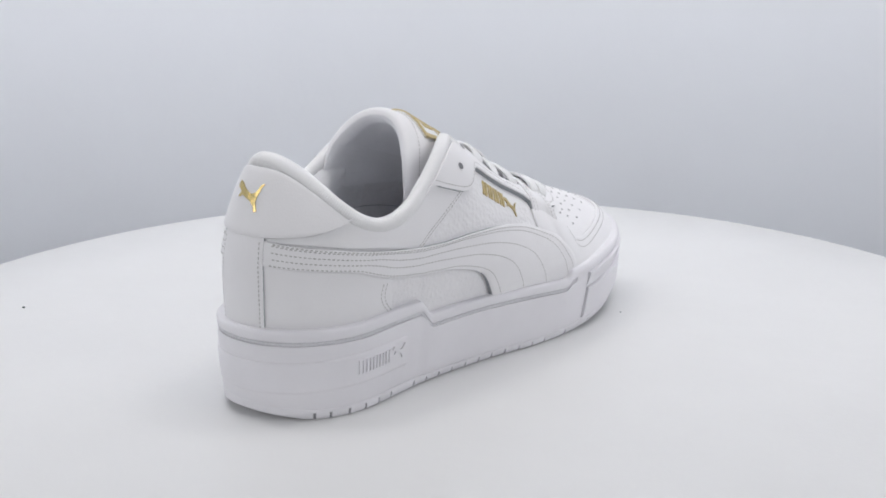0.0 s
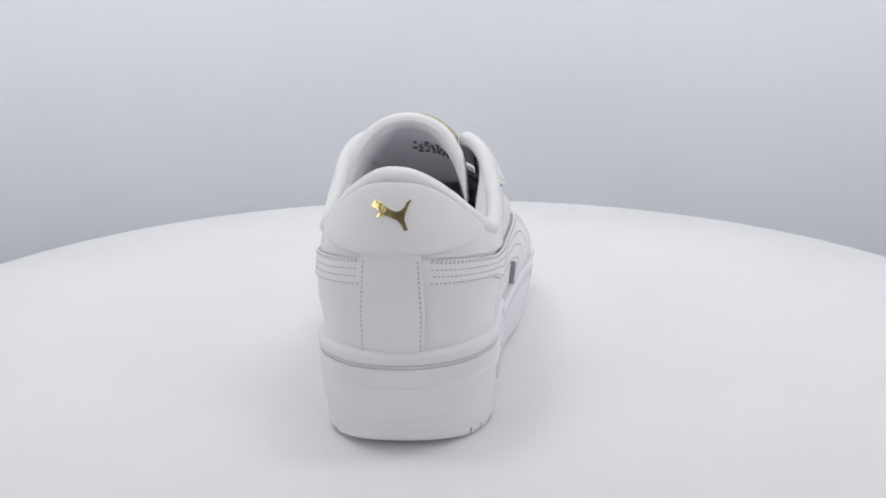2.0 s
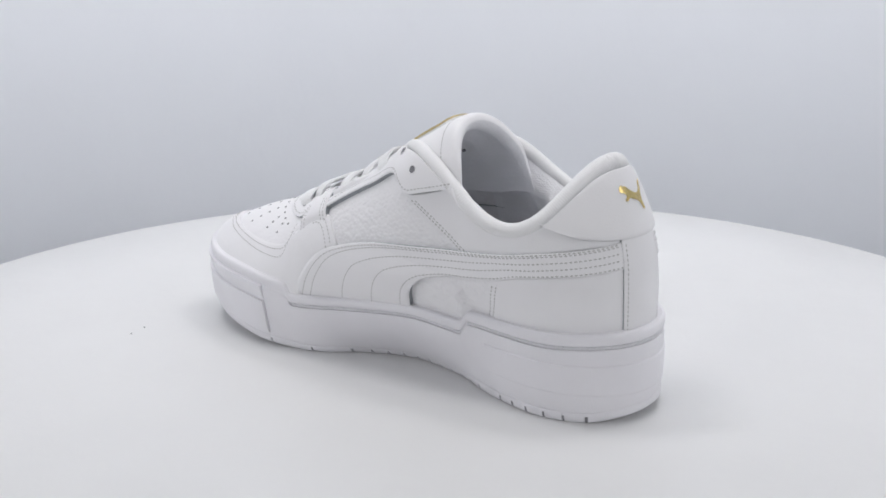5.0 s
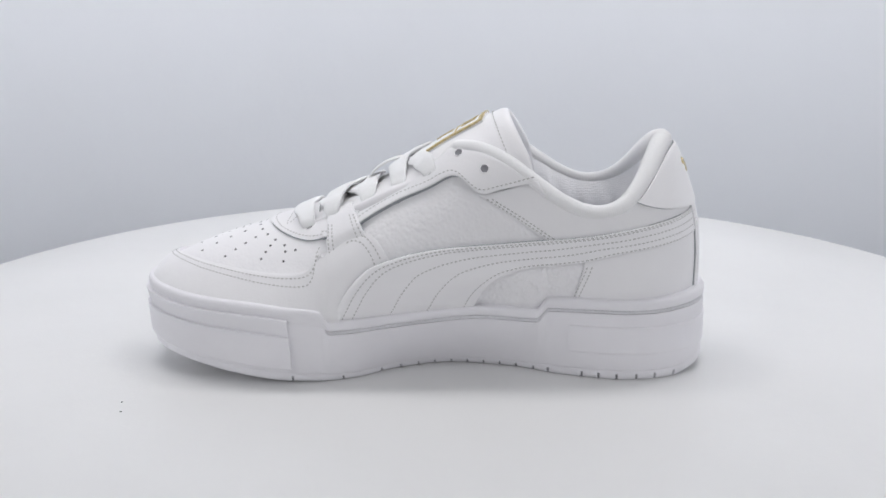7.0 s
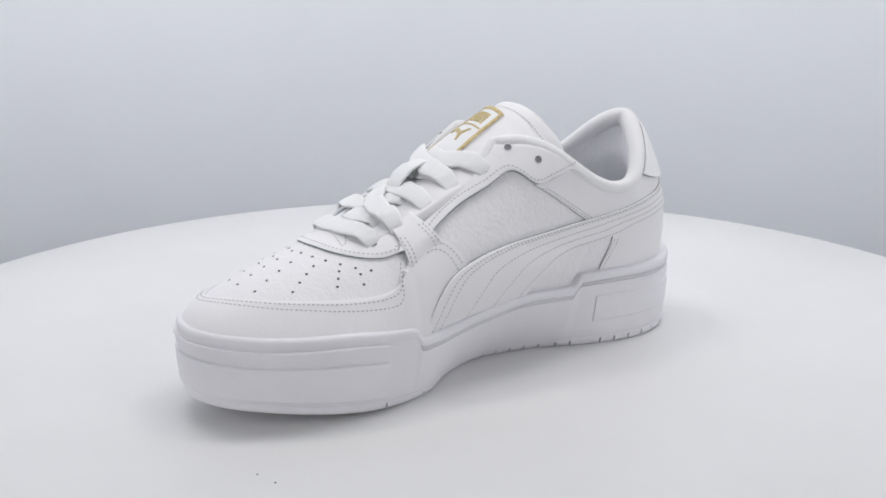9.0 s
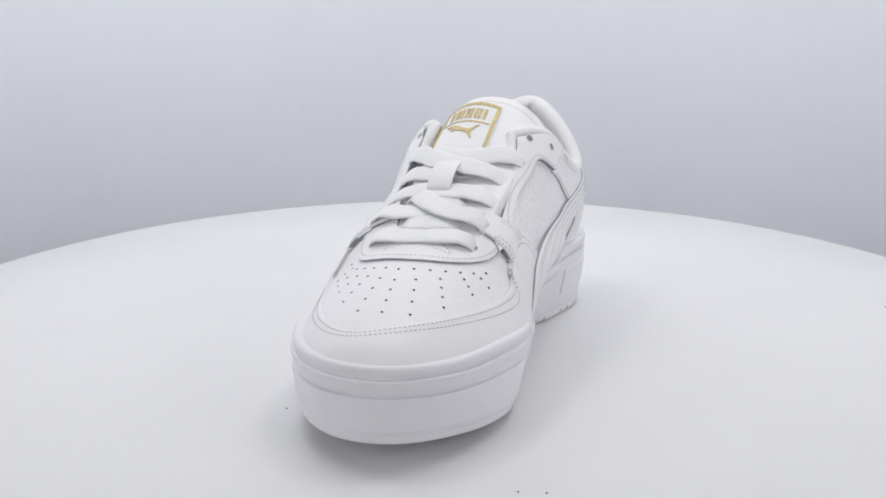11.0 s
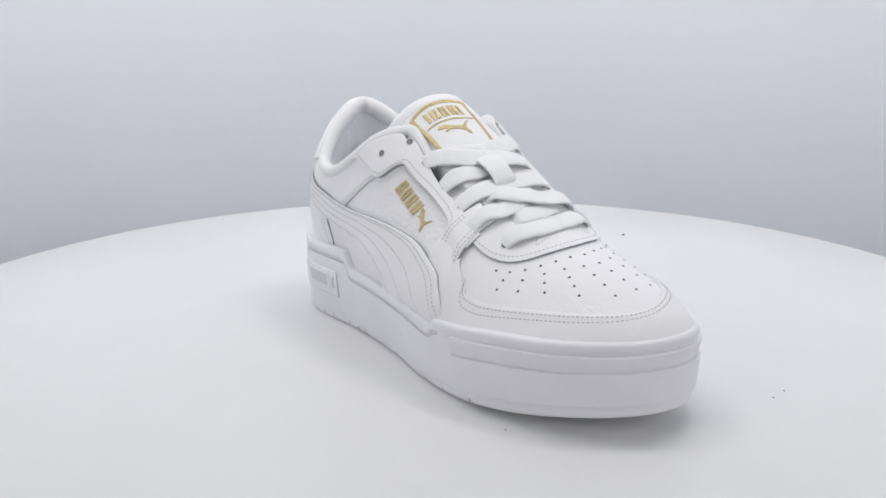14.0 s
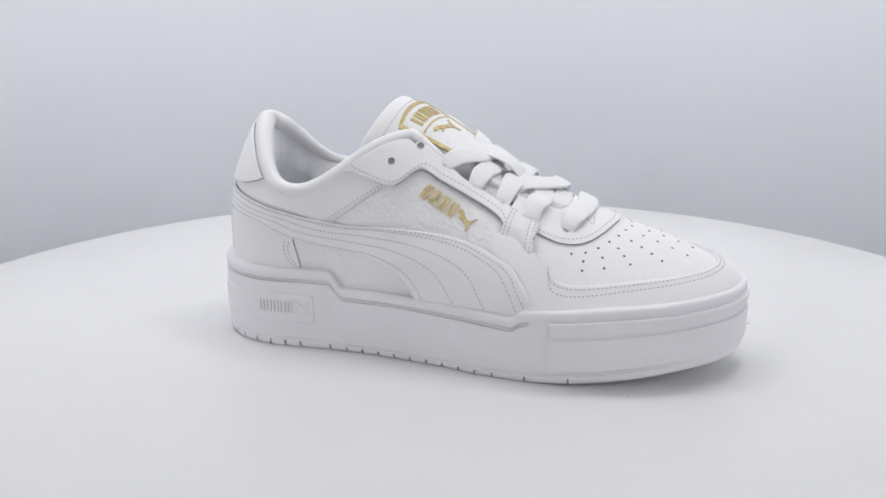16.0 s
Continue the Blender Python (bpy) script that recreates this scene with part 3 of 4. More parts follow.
def make_upper():
    for side in (1, -1):
        put = on_side(side)
        # inner layer: grained quarter from the heel to the instep
        s = np.linspace(0, .202, 130)
        top = np.where(s < .124, collar_z(s) - .004, 0)
        x = _shell(s, np.full(len(s), .09), side)[:, 0]
        edge = THROAT(x, side)
        top = np.where(s < .124, top, z_at(x, edge, side))
        top = np.minimum(top, np.where(s < .124, 1, RIDGE(x) - .001))
        top = np.where((s > .110) & (s < .160), np.minimum(top, rim_z(side * s) - .0020), top)
        v = np.linspace(0, 1, 34)
        zz = QUARTER_BOTTOM + (top - QUARTER_BOTTOM)[:, None] * v[None]
        part_grid("quarter", put(s[:, None] + 0 * zz, zz), TUMBLED, shoe, "tumbled grained white leather quarter")

        # heel counter and collar panel
        s_front = .0770 if side > 0 else .0705
        low = rail((s_front + .003, QUARTER_BOTTOM), (.05, QUARTER_BOTTOM), (.009, QUARTER_BOTTOM))
        high = rail((s_front - .004, .0660), (.055, .0700), (.009, .0765))
        panel("heel_counter", put, low, high, LEATHER, shoe, .0010, 44, 12, .07, .03, "smooth white leather heel counter")
        w = np.linspace(0, 1, 40)
        for d in (.0020, .0044):
            dashes("stitching", [seam(put, np.stack([s_front - d + .003 - .006 * w - .004 * np.sin(np.pi * w) * (side < 0), .044 + .018 * w], 1), .0010)], THREAD, shoe)
        a = rail((.0880, .0720), (.070, .0760), (.052, .0795), (.03, .0835), (.010, .0850))
        sb = np.array([.1190, .105, .091, .078, .064, .05, .03, .01])
        zb = np.array([.0975, .0995, .1035, 0, 0, 0, 0, 0])
        cz = collar_z(sb)
        b = rail(*[(si, (zi if zi else ci - .0028)) for si, zi, ci in zip(sb, zb, cz)])
        panel("collar_panel", put, a, b, LEATHER, shoe, .0009, 60, 12, .1, .02, "smooth white leather collar panel")
        w = np.linspace(0, 1, 60)
        for d in (.0022, .0046):
            dashes("stitching", [seam(put, np.stack([(.1178 - d) - .030 * w, .0955 - .0235 * w], 1), .0009)], THREAD, shoe)

        # eyestay
        low = SEAM["stay_low"][side]
        n = 90
        sx = np.linspace(.1985, .124, 40)
        xx = _shell(sx, np.full(40, .09), side)[:, 0]
        zt = z_at(xx, THROAT(xx, side), side)
        rear = np.linspace(.120, .0860, 12)
        up = rail(*zip(np.r_[sx[::3], rear], np.r_[np.minimum(zt[::3], rim_z(side * sx[::3])) - .0012, rim_z(side * rear) - .0028]))
        panel("eyestay", put, low, up, LEATHER, shoe, .0029, 90, 14, .13, .02, "smooth white leather eyestay with lace holes")
        dashes("stitching", [seam(put, low(np.linspace(.0, 1, 200)) + np.array([0, .0019]), .0029)], THREAD, shoe)
        # strap over the foot of the eyestay, a continuation of the toe guard
        ft, rt = (.1985, .1850) if side > 0 else (.1965, .1815)
        at_throat = lambda q: float(z_at(_shell(np.array([q]), np.array([.085]), side)[0, 0], THROAT(_shell(np.array([q]), np.array([.085]), side)[0, 0], side), side)) - .0006
        f0, f1, r0 = ((.2040, .0640), (.2025, .0725), (.1745, .0725)) if side > 0 else ((.2030, .0600), (.2010, .0690), (.1785, .0690))
        low = rail((f0[0] - .0030, f0[1] - .0085), ((f0[0] + r0[0]) / 2, (f0[1] + r0[1]) / 2 - .0040), (r0[0] + .0020, r0[1] - .0050))
        swell = lambda v: .0006 + .0031 * np.clip((v - .26) / .36, 0, 1) ** 2 * (3 - 2 * np.clip((v - .26) / .36, 0, 1))
        high = rail((ft, at_throat(ft)), ((ft + rt) / 2, at_throat((ft + rt) / 2)), (rt, at_throat(rt)))
        strap = panel("eyestay_strap", put, low, high, LEATHER, shoe, swell(lip(26, .02)[0])[None, :], 22, 26, .02, .02, "white leather strap over the foot of the eyestay")
        v = np.linspace(.30, .84, 40)
        for u0 in (.07, .19, .80, .92):
            q = low(np.full(40, u0)) * (1 - v)[:, None] + high(np.full(40, u0)) * v[:, None]
            dashes("stitching", [seam(put, q, swell(v))], THREAD, strap)

        # side stripe, thick at its front, thin where it runs under the heel strip
        deep = lambda u: .0024 + .0013 * np.clip((.34 - u) / .14, 0, 1) - .0008 * np.clip((u - .80) / .12, 0, 1) - .0027 * np.clip(1 - u / .06, 0, 1)
        panel("side_stripe", put, SEAM["stripe_low"][side], SEAM["stripe_top"][side], LEATHER, shoe, deep(lip(110, .18)[0])[:, None], 110, 16, .18, .02, "smooth white leather side stripe with stitched rows")
        for f in (.08, .34, .60, .86, .93):
            w = np.linspace(.012, .972, 220)
            q = SEAM["stripe_low"][side](w) * (1 - f) + SEAM["stripe_top"][side](w) * f
            dashes("stitching", [seam(put, q, deep(w))], THREAD, shoe)

        # eyelets
        for i, (si, zi) in enumerate(EYELETS[side]):
            lift = .0038 if i == 5 else .0029
            c = put(np.array([si]), np.array([zi]), np.array([lift]))[0]
            nrm = put(np.array([si]), np.array([zi]), np.array([lift + .001]))[0] - c
            m = Vector(nrm).to_track_quat("Z", "Y").to_matrix().to_4x4()
            m.translation = Vector(c)
            hole = new("eyelet", eyelet_mesh())
            hole.parent, hole.matrix_basis = shoe, m

    # vamp: the toe box under guard and lace guard
    u = np.linspace(0, 1, 64)
    x = .058 + (.1545 - .058) * u ** .9
    v = np.linspace(-1, 1, 61)
    w = np.where(v[None] > 0, UPPER_IN(x)[:, None], UPPER_OUT(x)[:, None]) * ends(x, -.131, .156)[:, None] * .995
    yy = w * np.sin(v * np.pi / 2)[None]
    box = part_grid("vamp", over(x[:, None] + 0 * yy, yy), VAMP, shoe, "white leather toe box with punched holes")
    make_guard()
    return box


def raised_sheet(name, base, ru, rv, iu, iv, thick, mat, label, sink=.0014, parent=None, edged=True):
    """A sheet with lipped edges over a plain grid of places; ru, rv: rise of each row, iu, iv: the grid row it repeats."""
    du, dv = np.gradient(base, axis=0), np.gradient(base, axis=1)
    n = np.cross(du, dv)
    n /= np.linalg.norm(n, axis=-1, keepdims=True) + 1e-12
    n *= np.where((n[..., 2] + .3 * np.sign(base[..., 1]) * n[..., 1]) < 0, -1, 1)[..., None]
    r = np.minimum(ru[:, None], rv[None, :])
    out = np.where(r < 0, -sink, thick * np.maximum(r, 0))
    idx = np.ix_(iu, iv)
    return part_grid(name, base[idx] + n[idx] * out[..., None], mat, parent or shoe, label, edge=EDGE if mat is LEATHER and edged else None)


def edge_rows(n):
    """Rows of a lipped sheet on a grid of n rows."""
    i = np.r_[0, 0, np.arange(1, n - 1), n - 1, n - 1]
    r = np.r_[-1, .75, np.ones(n - 2), .75, -1]
    return i, r


def guard_line(side, w):
    """The guard's upper line in plan, w from the toe's middle (0) back to its rear top corner (1)."""
    w = np.asarray(w, float)
    q = np.where((w < .7)[:, None], SEAM["toe"][side](np.clip(w / .7, 0, 1)), SEAM["guard_top"][side](np.clip((w - .7) / .3, 0, 1)))
    pos = shell(q[:, 0], q[:, 1], side)
    pos[:, 0] = np.minimum(pos[:, 0], .1405)
    return pos


def make_guard():
    """The smooth leather guard that runs round the toe from one side stripe to the other."""
    n = 150
    # plan line along the foot of the upper, by length, from the outer side round the toe to the inner side
    def foot(side, rear):
        x = rear + (.1562 - rear) * np.sin(np.linspace(0, np.pi / 2, 400)) ** .8
        y = (UPPER_IN if side > 0 else UPPER_OUT)(x) * ends(x, -.131, .156) * side
        d = np.r_[0, np.cumsum(np.hypot(np.diff(x), np.diff(y)))]
        k = np.linspace(0, d[-1], n)
        return np.stack([np.interp(k, d, x), np.interp(k, d, y)], 1)
    lines_out, lines_in = [], []
    for side, rear in ((-1, .0545), (1, .0510)):
        f = foot(side, rear)
        g = guard_line(side, np.linspace(1, 0, n))[:, :2]
        g[-1, 1] = 0
        if side > 0:
            f, g = f[::-1][1:], g[::-1][1:]
        lines_out.append(f)
        lines_in.append(g)
    O, I = np.concatenate(lines_out), np.concatenate(lines_in)
    # even steps along the inner line, softened round the toe and the corners below the straps
    d = np.r_[0, np.cumsum(np.hypot(*np.diff(I, axis=0).T))]
    k = np.linspace(0, d[-1], len(I))
    I = np.stack([np.interp(k, d, I[:, 0]), np.interp(k, d, I[:, 1])], 1)
    m = len(I) // 2
    for turn in range(150):
        if turn < 120:
            I[8:-8] = .25 * I[7:-9] + .5 * I[8:-8] + .25 * I[9:-7]
        I[m - 75:m + 75] = .25 * I[m - 76:m + 74] + .5 * I[m - 75:m + 75] + .25 * I[m - 74:m + 76]
    I[:, 0] += .0042 * np.exp(-((I[:, 1] + .003) / .022) ** 2) * np.clip((I[:, 0] - .10) / .02, 0, 1)
    v = np.linspace(0, 1, 22)
    g = 1 - np.cos(v * np.pi / 2)
    P = O[:, None] * (1 - g)[None, :, None] + I[:, None] * g[None, :, None]
    base = over(P[..., 0], P[..., 1])
    iu, ru = edge_rows(len(O))
    iv, rv = edge_rows(len(v))
    guard = raised_sheet("toe_guard", base, ru, rv, iu, iv, .0018, LEATHER, "smooth white leather toe guard with double stitching", edged=False)
    # two rows of stitches along its upper edge
    t = np.gradient(I, axis=0)
    t /= np.linalg.norm(t, axis=1, keepdims=True)
    away = O - I
    for d in (.0015, .0034):
        nrm = np.stack([-t[:, 1], t[:, 0]], 1)
        nrm *= np.sign((nrm * away).sum(1))[:, None]
        q = I + nrm * d
        for _ in range(6):
            q[1:-1] = .25 * q[:-2] + .5 * q[1:-1] + .25 * q[2:]
        a, b = over(q[:, 0], q[:, 1], np.full(len(q), .00185)), over(q[:, 0], q[:, 1], np.full(len(q), .0029))
        for keep in (q[:, 0] > np.where(q[:, 1] > 0, .0565, .0605), (q[:, 0] < .050) & (q[:, 1] > 0)):
            dashes("stitching", [(a[keep][4:-4], (b - a)[keep][4:-4])], THREAD, guard)


def eyelet_mesh():
    if "eyelet" in bpy.data.meshes:
        return bpy.data.meshes["eyelet"]
    n = 14
    a = np.linspace(0, 2 * np.pi, n, endpoint=False)
    prof = [(.0025, .0000), (.0023, .0003), (.0021, .0003), (.0019, .0001), (.0018, .00006)]
    verts = [(r * np.cos(t), r * np.sin(t), z) for r, z in prof for t in a]
    faces = []
    for i in range(len(prof) - 1):
        for j in range(n):
            faces.append((i * n + j, i * n + (j + 1) % n, (i + 1) * n + (j + 1) % n, (i + 1) * n + j))
    faces.append(tuple(range((len(prof) - 1) * n, len(prof) * n)))
    me = bpy.data.meshes.new("eyelet")
    me.from_pydata([tuple(map(float, q)) for q in verts], [], faces)
    me.materials.append(LEATHER)
    me.materials.append(SHADE)
    # the inner disc is coloured dark in place of shade in the hole
    for i, f in enumerate(me.polygons):
        f.material_index = 1 if i >= (len(prof) - 2) * n else 0
        f.use_smooth = True
    return me


EYELETS = {1: [(0.1111, 0.1090), (0.1206, 0.1146), (0.1391, 0.1049), (0.1579, 0.0969), (0.1762, 0.0892), (0.1957, 0.0820)],
           -1: [(0.1128, 0.1061), (0.1219, 0.1125), (0.1391, 0.1036), (0.1584, 0.0936), (0.1759, 0.0861), (0.1927, 0.0791)]}
vamp = make_upper()


# -- punched holes of the toe box --
# a dark dot on the leather: the hole's shade is put into its colour
def hole_mesh():
    n = 9
    a = np.linspace(0, 2 * np.pi, n, endpoint=False)
    verts = [(r * np.cos(t), r * np.sin(t), z) for r, z in ((.00075, -.0001), (.00062, .00012), (.00050, .00005)) for t in a]
    faces = [(i * n + j, i * n + (j + 1) % n, (i + 1) * n + (j + 1) % n, (i + 1) * n + j) for i in range(2) for j in range(n)]
    faces.append(tuple(range(2 * n, 3 * n)))
    me = bpy.data.meshes.new("hole_shade")
    me.from_pydata([tuple(map(float, q)) for q in verts], [], faces)
    me.materials.append(HOLE_SHADE)
    return me


def make_holes():
    first = rail((.0736, -.0384), (.0799, -.0352), (.0860, -.0299), (.0908, -.0233), (.0942, -.0167), (.0963, -.0099), (.0980, -.0027), (.0959, .0053), (.0929, .0129), (.0872, .0200), (.0810, .0258), (.0740, .0305))
    spots = [tuple(q) for q in first(np.linspace(0, 1, 13))]
    for a, b, n in (((.0799, -.0392), (.0802, -.0430), 2), ((.0885, -.0342), (.0904, -.0384), 2), ((.0950, -.0263), (.1024, -.0322), 3), ((.1003, -.0185), (.1169, -.0237), 4),
                    ((.1049, -.0105), (.1279, -.0117), 4), ((.1068, -.0025), (.1291, .0003), 4), ((.1041, .0067), (.1260, .0123), 4), ((.0969, .0159), (.1117, .0228), 4),
                    ((.0878, .0243), (.0918, .0296), 3), ((.0793, .0297), (.0798, .0336), 2)):
        spots += [(a[0] + (b[0] - a[0]) * i / (n - 1), a[1] + (b[1] - a[1]) * i / (n - 1)) for i in range(n)]
    me = hole_mesh()
    for x, y in spots:
        c = over(np.array([x]), np.array([y]))[0]
        nrm = over(np.array([x]), np.array([y]), np.array([.001]))[0] - c
        m = Vector(nrm).to_track_quat("Z", "Y").to_matrix().to_4x4()
        m.translation = Vector(c)
        ob = new("perforation", me)
        ob.parent, ob.matrix_basis = vamp, m


make_holes()


# -- lace guard at the foot of the throat --
def make_lace_guard():
    n, m = 80, 14
    outer = rail((.0480, -.0385), (.0600, -.0380), (.0690, -.0360), (.0765, -.0325), (.0830, -.0262), (.0885, -.0150), (.0908, -.0020), (.0880, .0100), (.0815, .0190), (.0715, .0266), (.0600, .0310), (.0480, .0325))
    inner = rail((.0380, -.0260), (.0520, -.0210), (.0600, -.0190), (.0635, -.0150), (.0645, -.0080), (.0645, .0), (.0640, .0080), (.0630, .0130), (.0590, .0165), (.0520, .0190), (.0380, .0215))
    w = np.linspace(0, 1, n)
    a, b = outer(w), inner(w)
    v = np.linspace(0, 1, m)
    P = a[:, None] * (1 - v)[None, :, None] + b[:, None] * v[None, :, None]
    base = over(P[..., 0], P[..., 1])
    iu, ru = edge_rows(n)
    iv, rv = edge_rows(m)
    ob = raised_sheet("lace_guard", base, ru, rv, iu, iv, .0016, LEATHER, "rounded white leather piece at the foot of the lacing")
    for f, cut in ((.10, (6, 150)),):
        q = (outer(np.linspace(0, 1, 160)) * (1 - f) + inner(np.linspace(0, 1, 160)) * f)[cut[0]:cut[1]]
        p0, p1 = over(q[:, 0], q[:, 1], np.full(len(q), .0016)), over(q[:, 0], q[:, 1], np.full(len(q), .0026))
        dashes("stitching", [(p0, p1 - p0)], THREAD, ob)
    # stitched slim oval in its middle
    t = np.linspace(0, 2 * np.pi, 120)
    q = np.stack([.0775 + .0030 * np.sin(t) + .0020 * np.cos(2 * t), -.0020 + .0165 * np.cos(t)], 1)
    p0, p1 = over(q[:, 0], q[:, 1], np.full(120, .0016)), over(q[:, 0], q[:, 1], np.full(120, .0026))
    dashes("stitching", [(p0, p1 - p0)], THREAD, ob)
    return ob


lace_guard = make_lace_guard()
LOWEST = {-1: (.0685, -.0287), 1: (.0673, .0216)}
for _side, (_x, _y) in LOWEST.items():
    _c = over(np.array([_x]), np.array([_y]), np.array([.0016]))[0]
    _n = over(np.array([_x]), np.array([_y]), np.array([.0026]))[0] - _c
    _m = Vector(_n).to_track_quat("Z", "Y").to_matrix().to_4x4()
    _m.translation = Vector(_c)
    _e = new("eyelet", eyelet_mesh())
    _e.parent, _e.matrix_basis = shoe, _m


# -- heel --
def make_heel():
    tab_s = np.linspace(-1, 1, 90)
    lower = spline((-1, .0950), (-.85, .0905), (-.62, .0876), (-.3, .0866), (0, .0864), (.3, .0866), (.62, .0876), (.85, .0905), (1, .0950))
    width = .0500

    def lo(u):
        return np.stack([width * (2 * u - 1), lower(2 * u - 1)], -1)

    def hi(u):
        s = width * (2 * u - 1)
        return np.stack([s, np.maximum(collar_z(s) - .0030, lower(2 * u - 1) + .0006)], -1)
    panel("heel_tab", round_heel, lo, hi, LEATHER, shoe, .0008 + .0020 * np.clip((1 - np.abs(2 * lip(90, .11)[0] - 1)) / .10, 0, 1)[:, None] ** .6, 90, 18, .11, .03, "padded smooth white leather heel tab")
    emblem("heel_mark", lambda s, z, out: round_heel(s, z, np.asarray(out) + .0029), [(.0100 - .0192 * a, .0970 + .0124 * b) for a, b in FIGURE], FOIL, shoe, .0003, "gold foil leaping figure")
    a, b = rail((-.0128, QUARTER_BOTTOM), (.0146, QUARTER_BOTTOM)), rail((-.0118, .0872), (.0136, .0872))
    strip = panel("heel_strip", round_heel, a, b, LEATHER, shoe, .0023, 26, 26, .025, .05, "smooth white leather strip down the heel")
    w = np.linspace(0, 1, 60)
    for s0, s1 in ((-.0110, -.0100), (.0127, .0118)):
        dashes("stitching", [seam(round_heel, np.stack([s0 + (s1 - s0) * w, .044 + .0415 * w], 1), .0023)], THREAD, strip)


make_heel()


# -- collar: ribbed roll and padded lining --
def make_collar():
    S = .1420
    s = np.linspace(-S, S, 1400)
    broad = np.clip((.058 - np.abs(s)) / .030, 0, 1)
    z = rim_z(s) - .0002 + .0003 * broad
    path = round_heel(s, z, -.0012 - .0017 * broad)
    taper = np.clip((S - np.abs(s)) / .03, 0, 1) ** .5
    tube("collar_roll", path, .0018 + .0019 * taper + .0014 * broad, RIB, shoe, 16, "soft ribbed white collar roll", rib=.00008)
    s = np.linspace(-.134, .134, 320)
    v = np.linspace(0, 1, 26)
    top = rim_z(s) + .0012
    zz = top[:, None] + (.044 - top)[:, None] * v[None]
    depth = .0030 + .0075 * np.sin(np.pi * np.clip(v * 1.7, 0, 1)) ** .8 * 1.0 + .0035 * np.clip(v * 4, 0, 1)
    fade = np.clip((.134 - np.abs(s)) / .05, 0.10, 1)
    pleat = .0007 * np.sin(s * 520 + 2 * np.sin(s * 90))[:, None] * (np.sin(np.pi * np.clip(v * 1.5, 0, 1)) ** 2)[None] * np.clip((np.abs(s) - .015) / .02, 0, 1)[:, None]
    out = (pleat - depth[None]) * fade[:, None]
    part_grid("lining", round_heel(s[:, None] + 0 * zz, zz, out), LINING, shoe, "padded white knit lining", angle=70)


make_collar()

# -- tongue --
T_HEIGHT = spline((-.034, .1340), (-.028, .1333), (-.015, .1265), (0, .1178), (.025, .1007), (.05, .0876), (.075, .0768))
T_HALF = spline((-.034, .0300), (-.015, .0300), (0, .0290), (.03, .0270), (.075, .0205))
T_DROP = spline((-.034, .0300), (-.02, .0270), (0, .0180), (.03, .0040), (.075, .0015))
T_MID = .0012


def tongue_at(x, v, out=0.0):
    """A place on the tongue: x along its middle line, v -1 to 1 across (inner side +1), out along the normal."""
    x, v = np.broadcast_arrays(np.asarray(x, float), np.asarray(v, float))

    def at(x, v):
        lean = np.clip((.02 - x) / .05, 0, 1) ** 2
        a = np.abs(v)
        over_top = np.minimum(x, -.030) + .030                       # beyond the top the sheet runs straight on
        xm = np.maximum(x, -.034)
        return np.stack([x - .016 * lean * a ** 2.0, T_MID + T_HALF(xm) * np.sin(np.clip(v, -1, 1) * 1.35) / math.sin(1.35), T_HEIGHT(xm) - T_DROP(xm) * a ** 2.1 - .014 * np.clip((a - .80) / .20, 0, 1) ** 2 - over_top * .4], -1)
    pos = at(x, v)
    if np.any(out):
        h = 5e-4
        n = np.cross(at(x + h, v) - at(x - h, v), at(x, v + .02) - at(x, v - .02))
        n /= np.linalg.norm(n, axis=-1, keepdims=True) + 1e-12
        pos = pos + n * np.asarray(out)[..., None]
    return pos


def make_tongue():
    v = np.linspace(-1, 1, 61)
    fade = 1 - np.abs(v) ** 8
    xs = np.r_[np.linspace(.074, -.024, 60), -.0270, -.0290, -.0305, -.0315, -.0320, -.0317, -.0305, -.0290, -.0270, np.linspace(-.024, .05, 34)]
    off = np.r_[np.zeros(58), -.0001, -.0004, -.0003, .0002, .0, -.0008, -.0024, -.0044, -.0060, -.0072, -.0080, np.full(6, -.0072), np.full(28, -.0062)]
    pts = tongue_at(xs[:, None] + 0 * v[None], v[None] + 0 * xs[:, None], off[:, None] * fade[None])
    ob = part_grid("tongue", pts[:66], LEATHER, shoe, "padded white leather tongue", angle=60)
    part_grid("tongue_lining", pts[65:], LINING, ob, "white mesh knit back of the tongue", angle=60)
    w = np.linspace(-.97, .97, 140)
    a, b = tongue_at(np.full(140, -.0245), w, np.full(140, .0)), tongue_at(np.full(140, -.0245), w, np.full(140, .001))
    dashes("stitching", [(a, b - a)], THREAD, ob, lift=.0001)
    # printed size label inside: unreadable rows of grey
    for row in range(4):
        for i in range(7 - row % 2):
            c, wide = -.64 + .098 * i + .02 * (row % 2), .070 if (i + row) % 3 else .042
            place = lambda p, q, o: tongue_at(np.asarray(p), np.asarray(q), -.0064 - np.asarray(o))
            x0 = -.0085 + .0036 * row + .0012 * i * .5
            if row == 0 and i % 2:
                continue
            emblem("print_row", place, [(x0, c), (x0 + .0016, c), (x0 + .0016, c + wide), (x0, c + wide)], INK, ob, .0004)
    return ob


tongue = make_tongue()


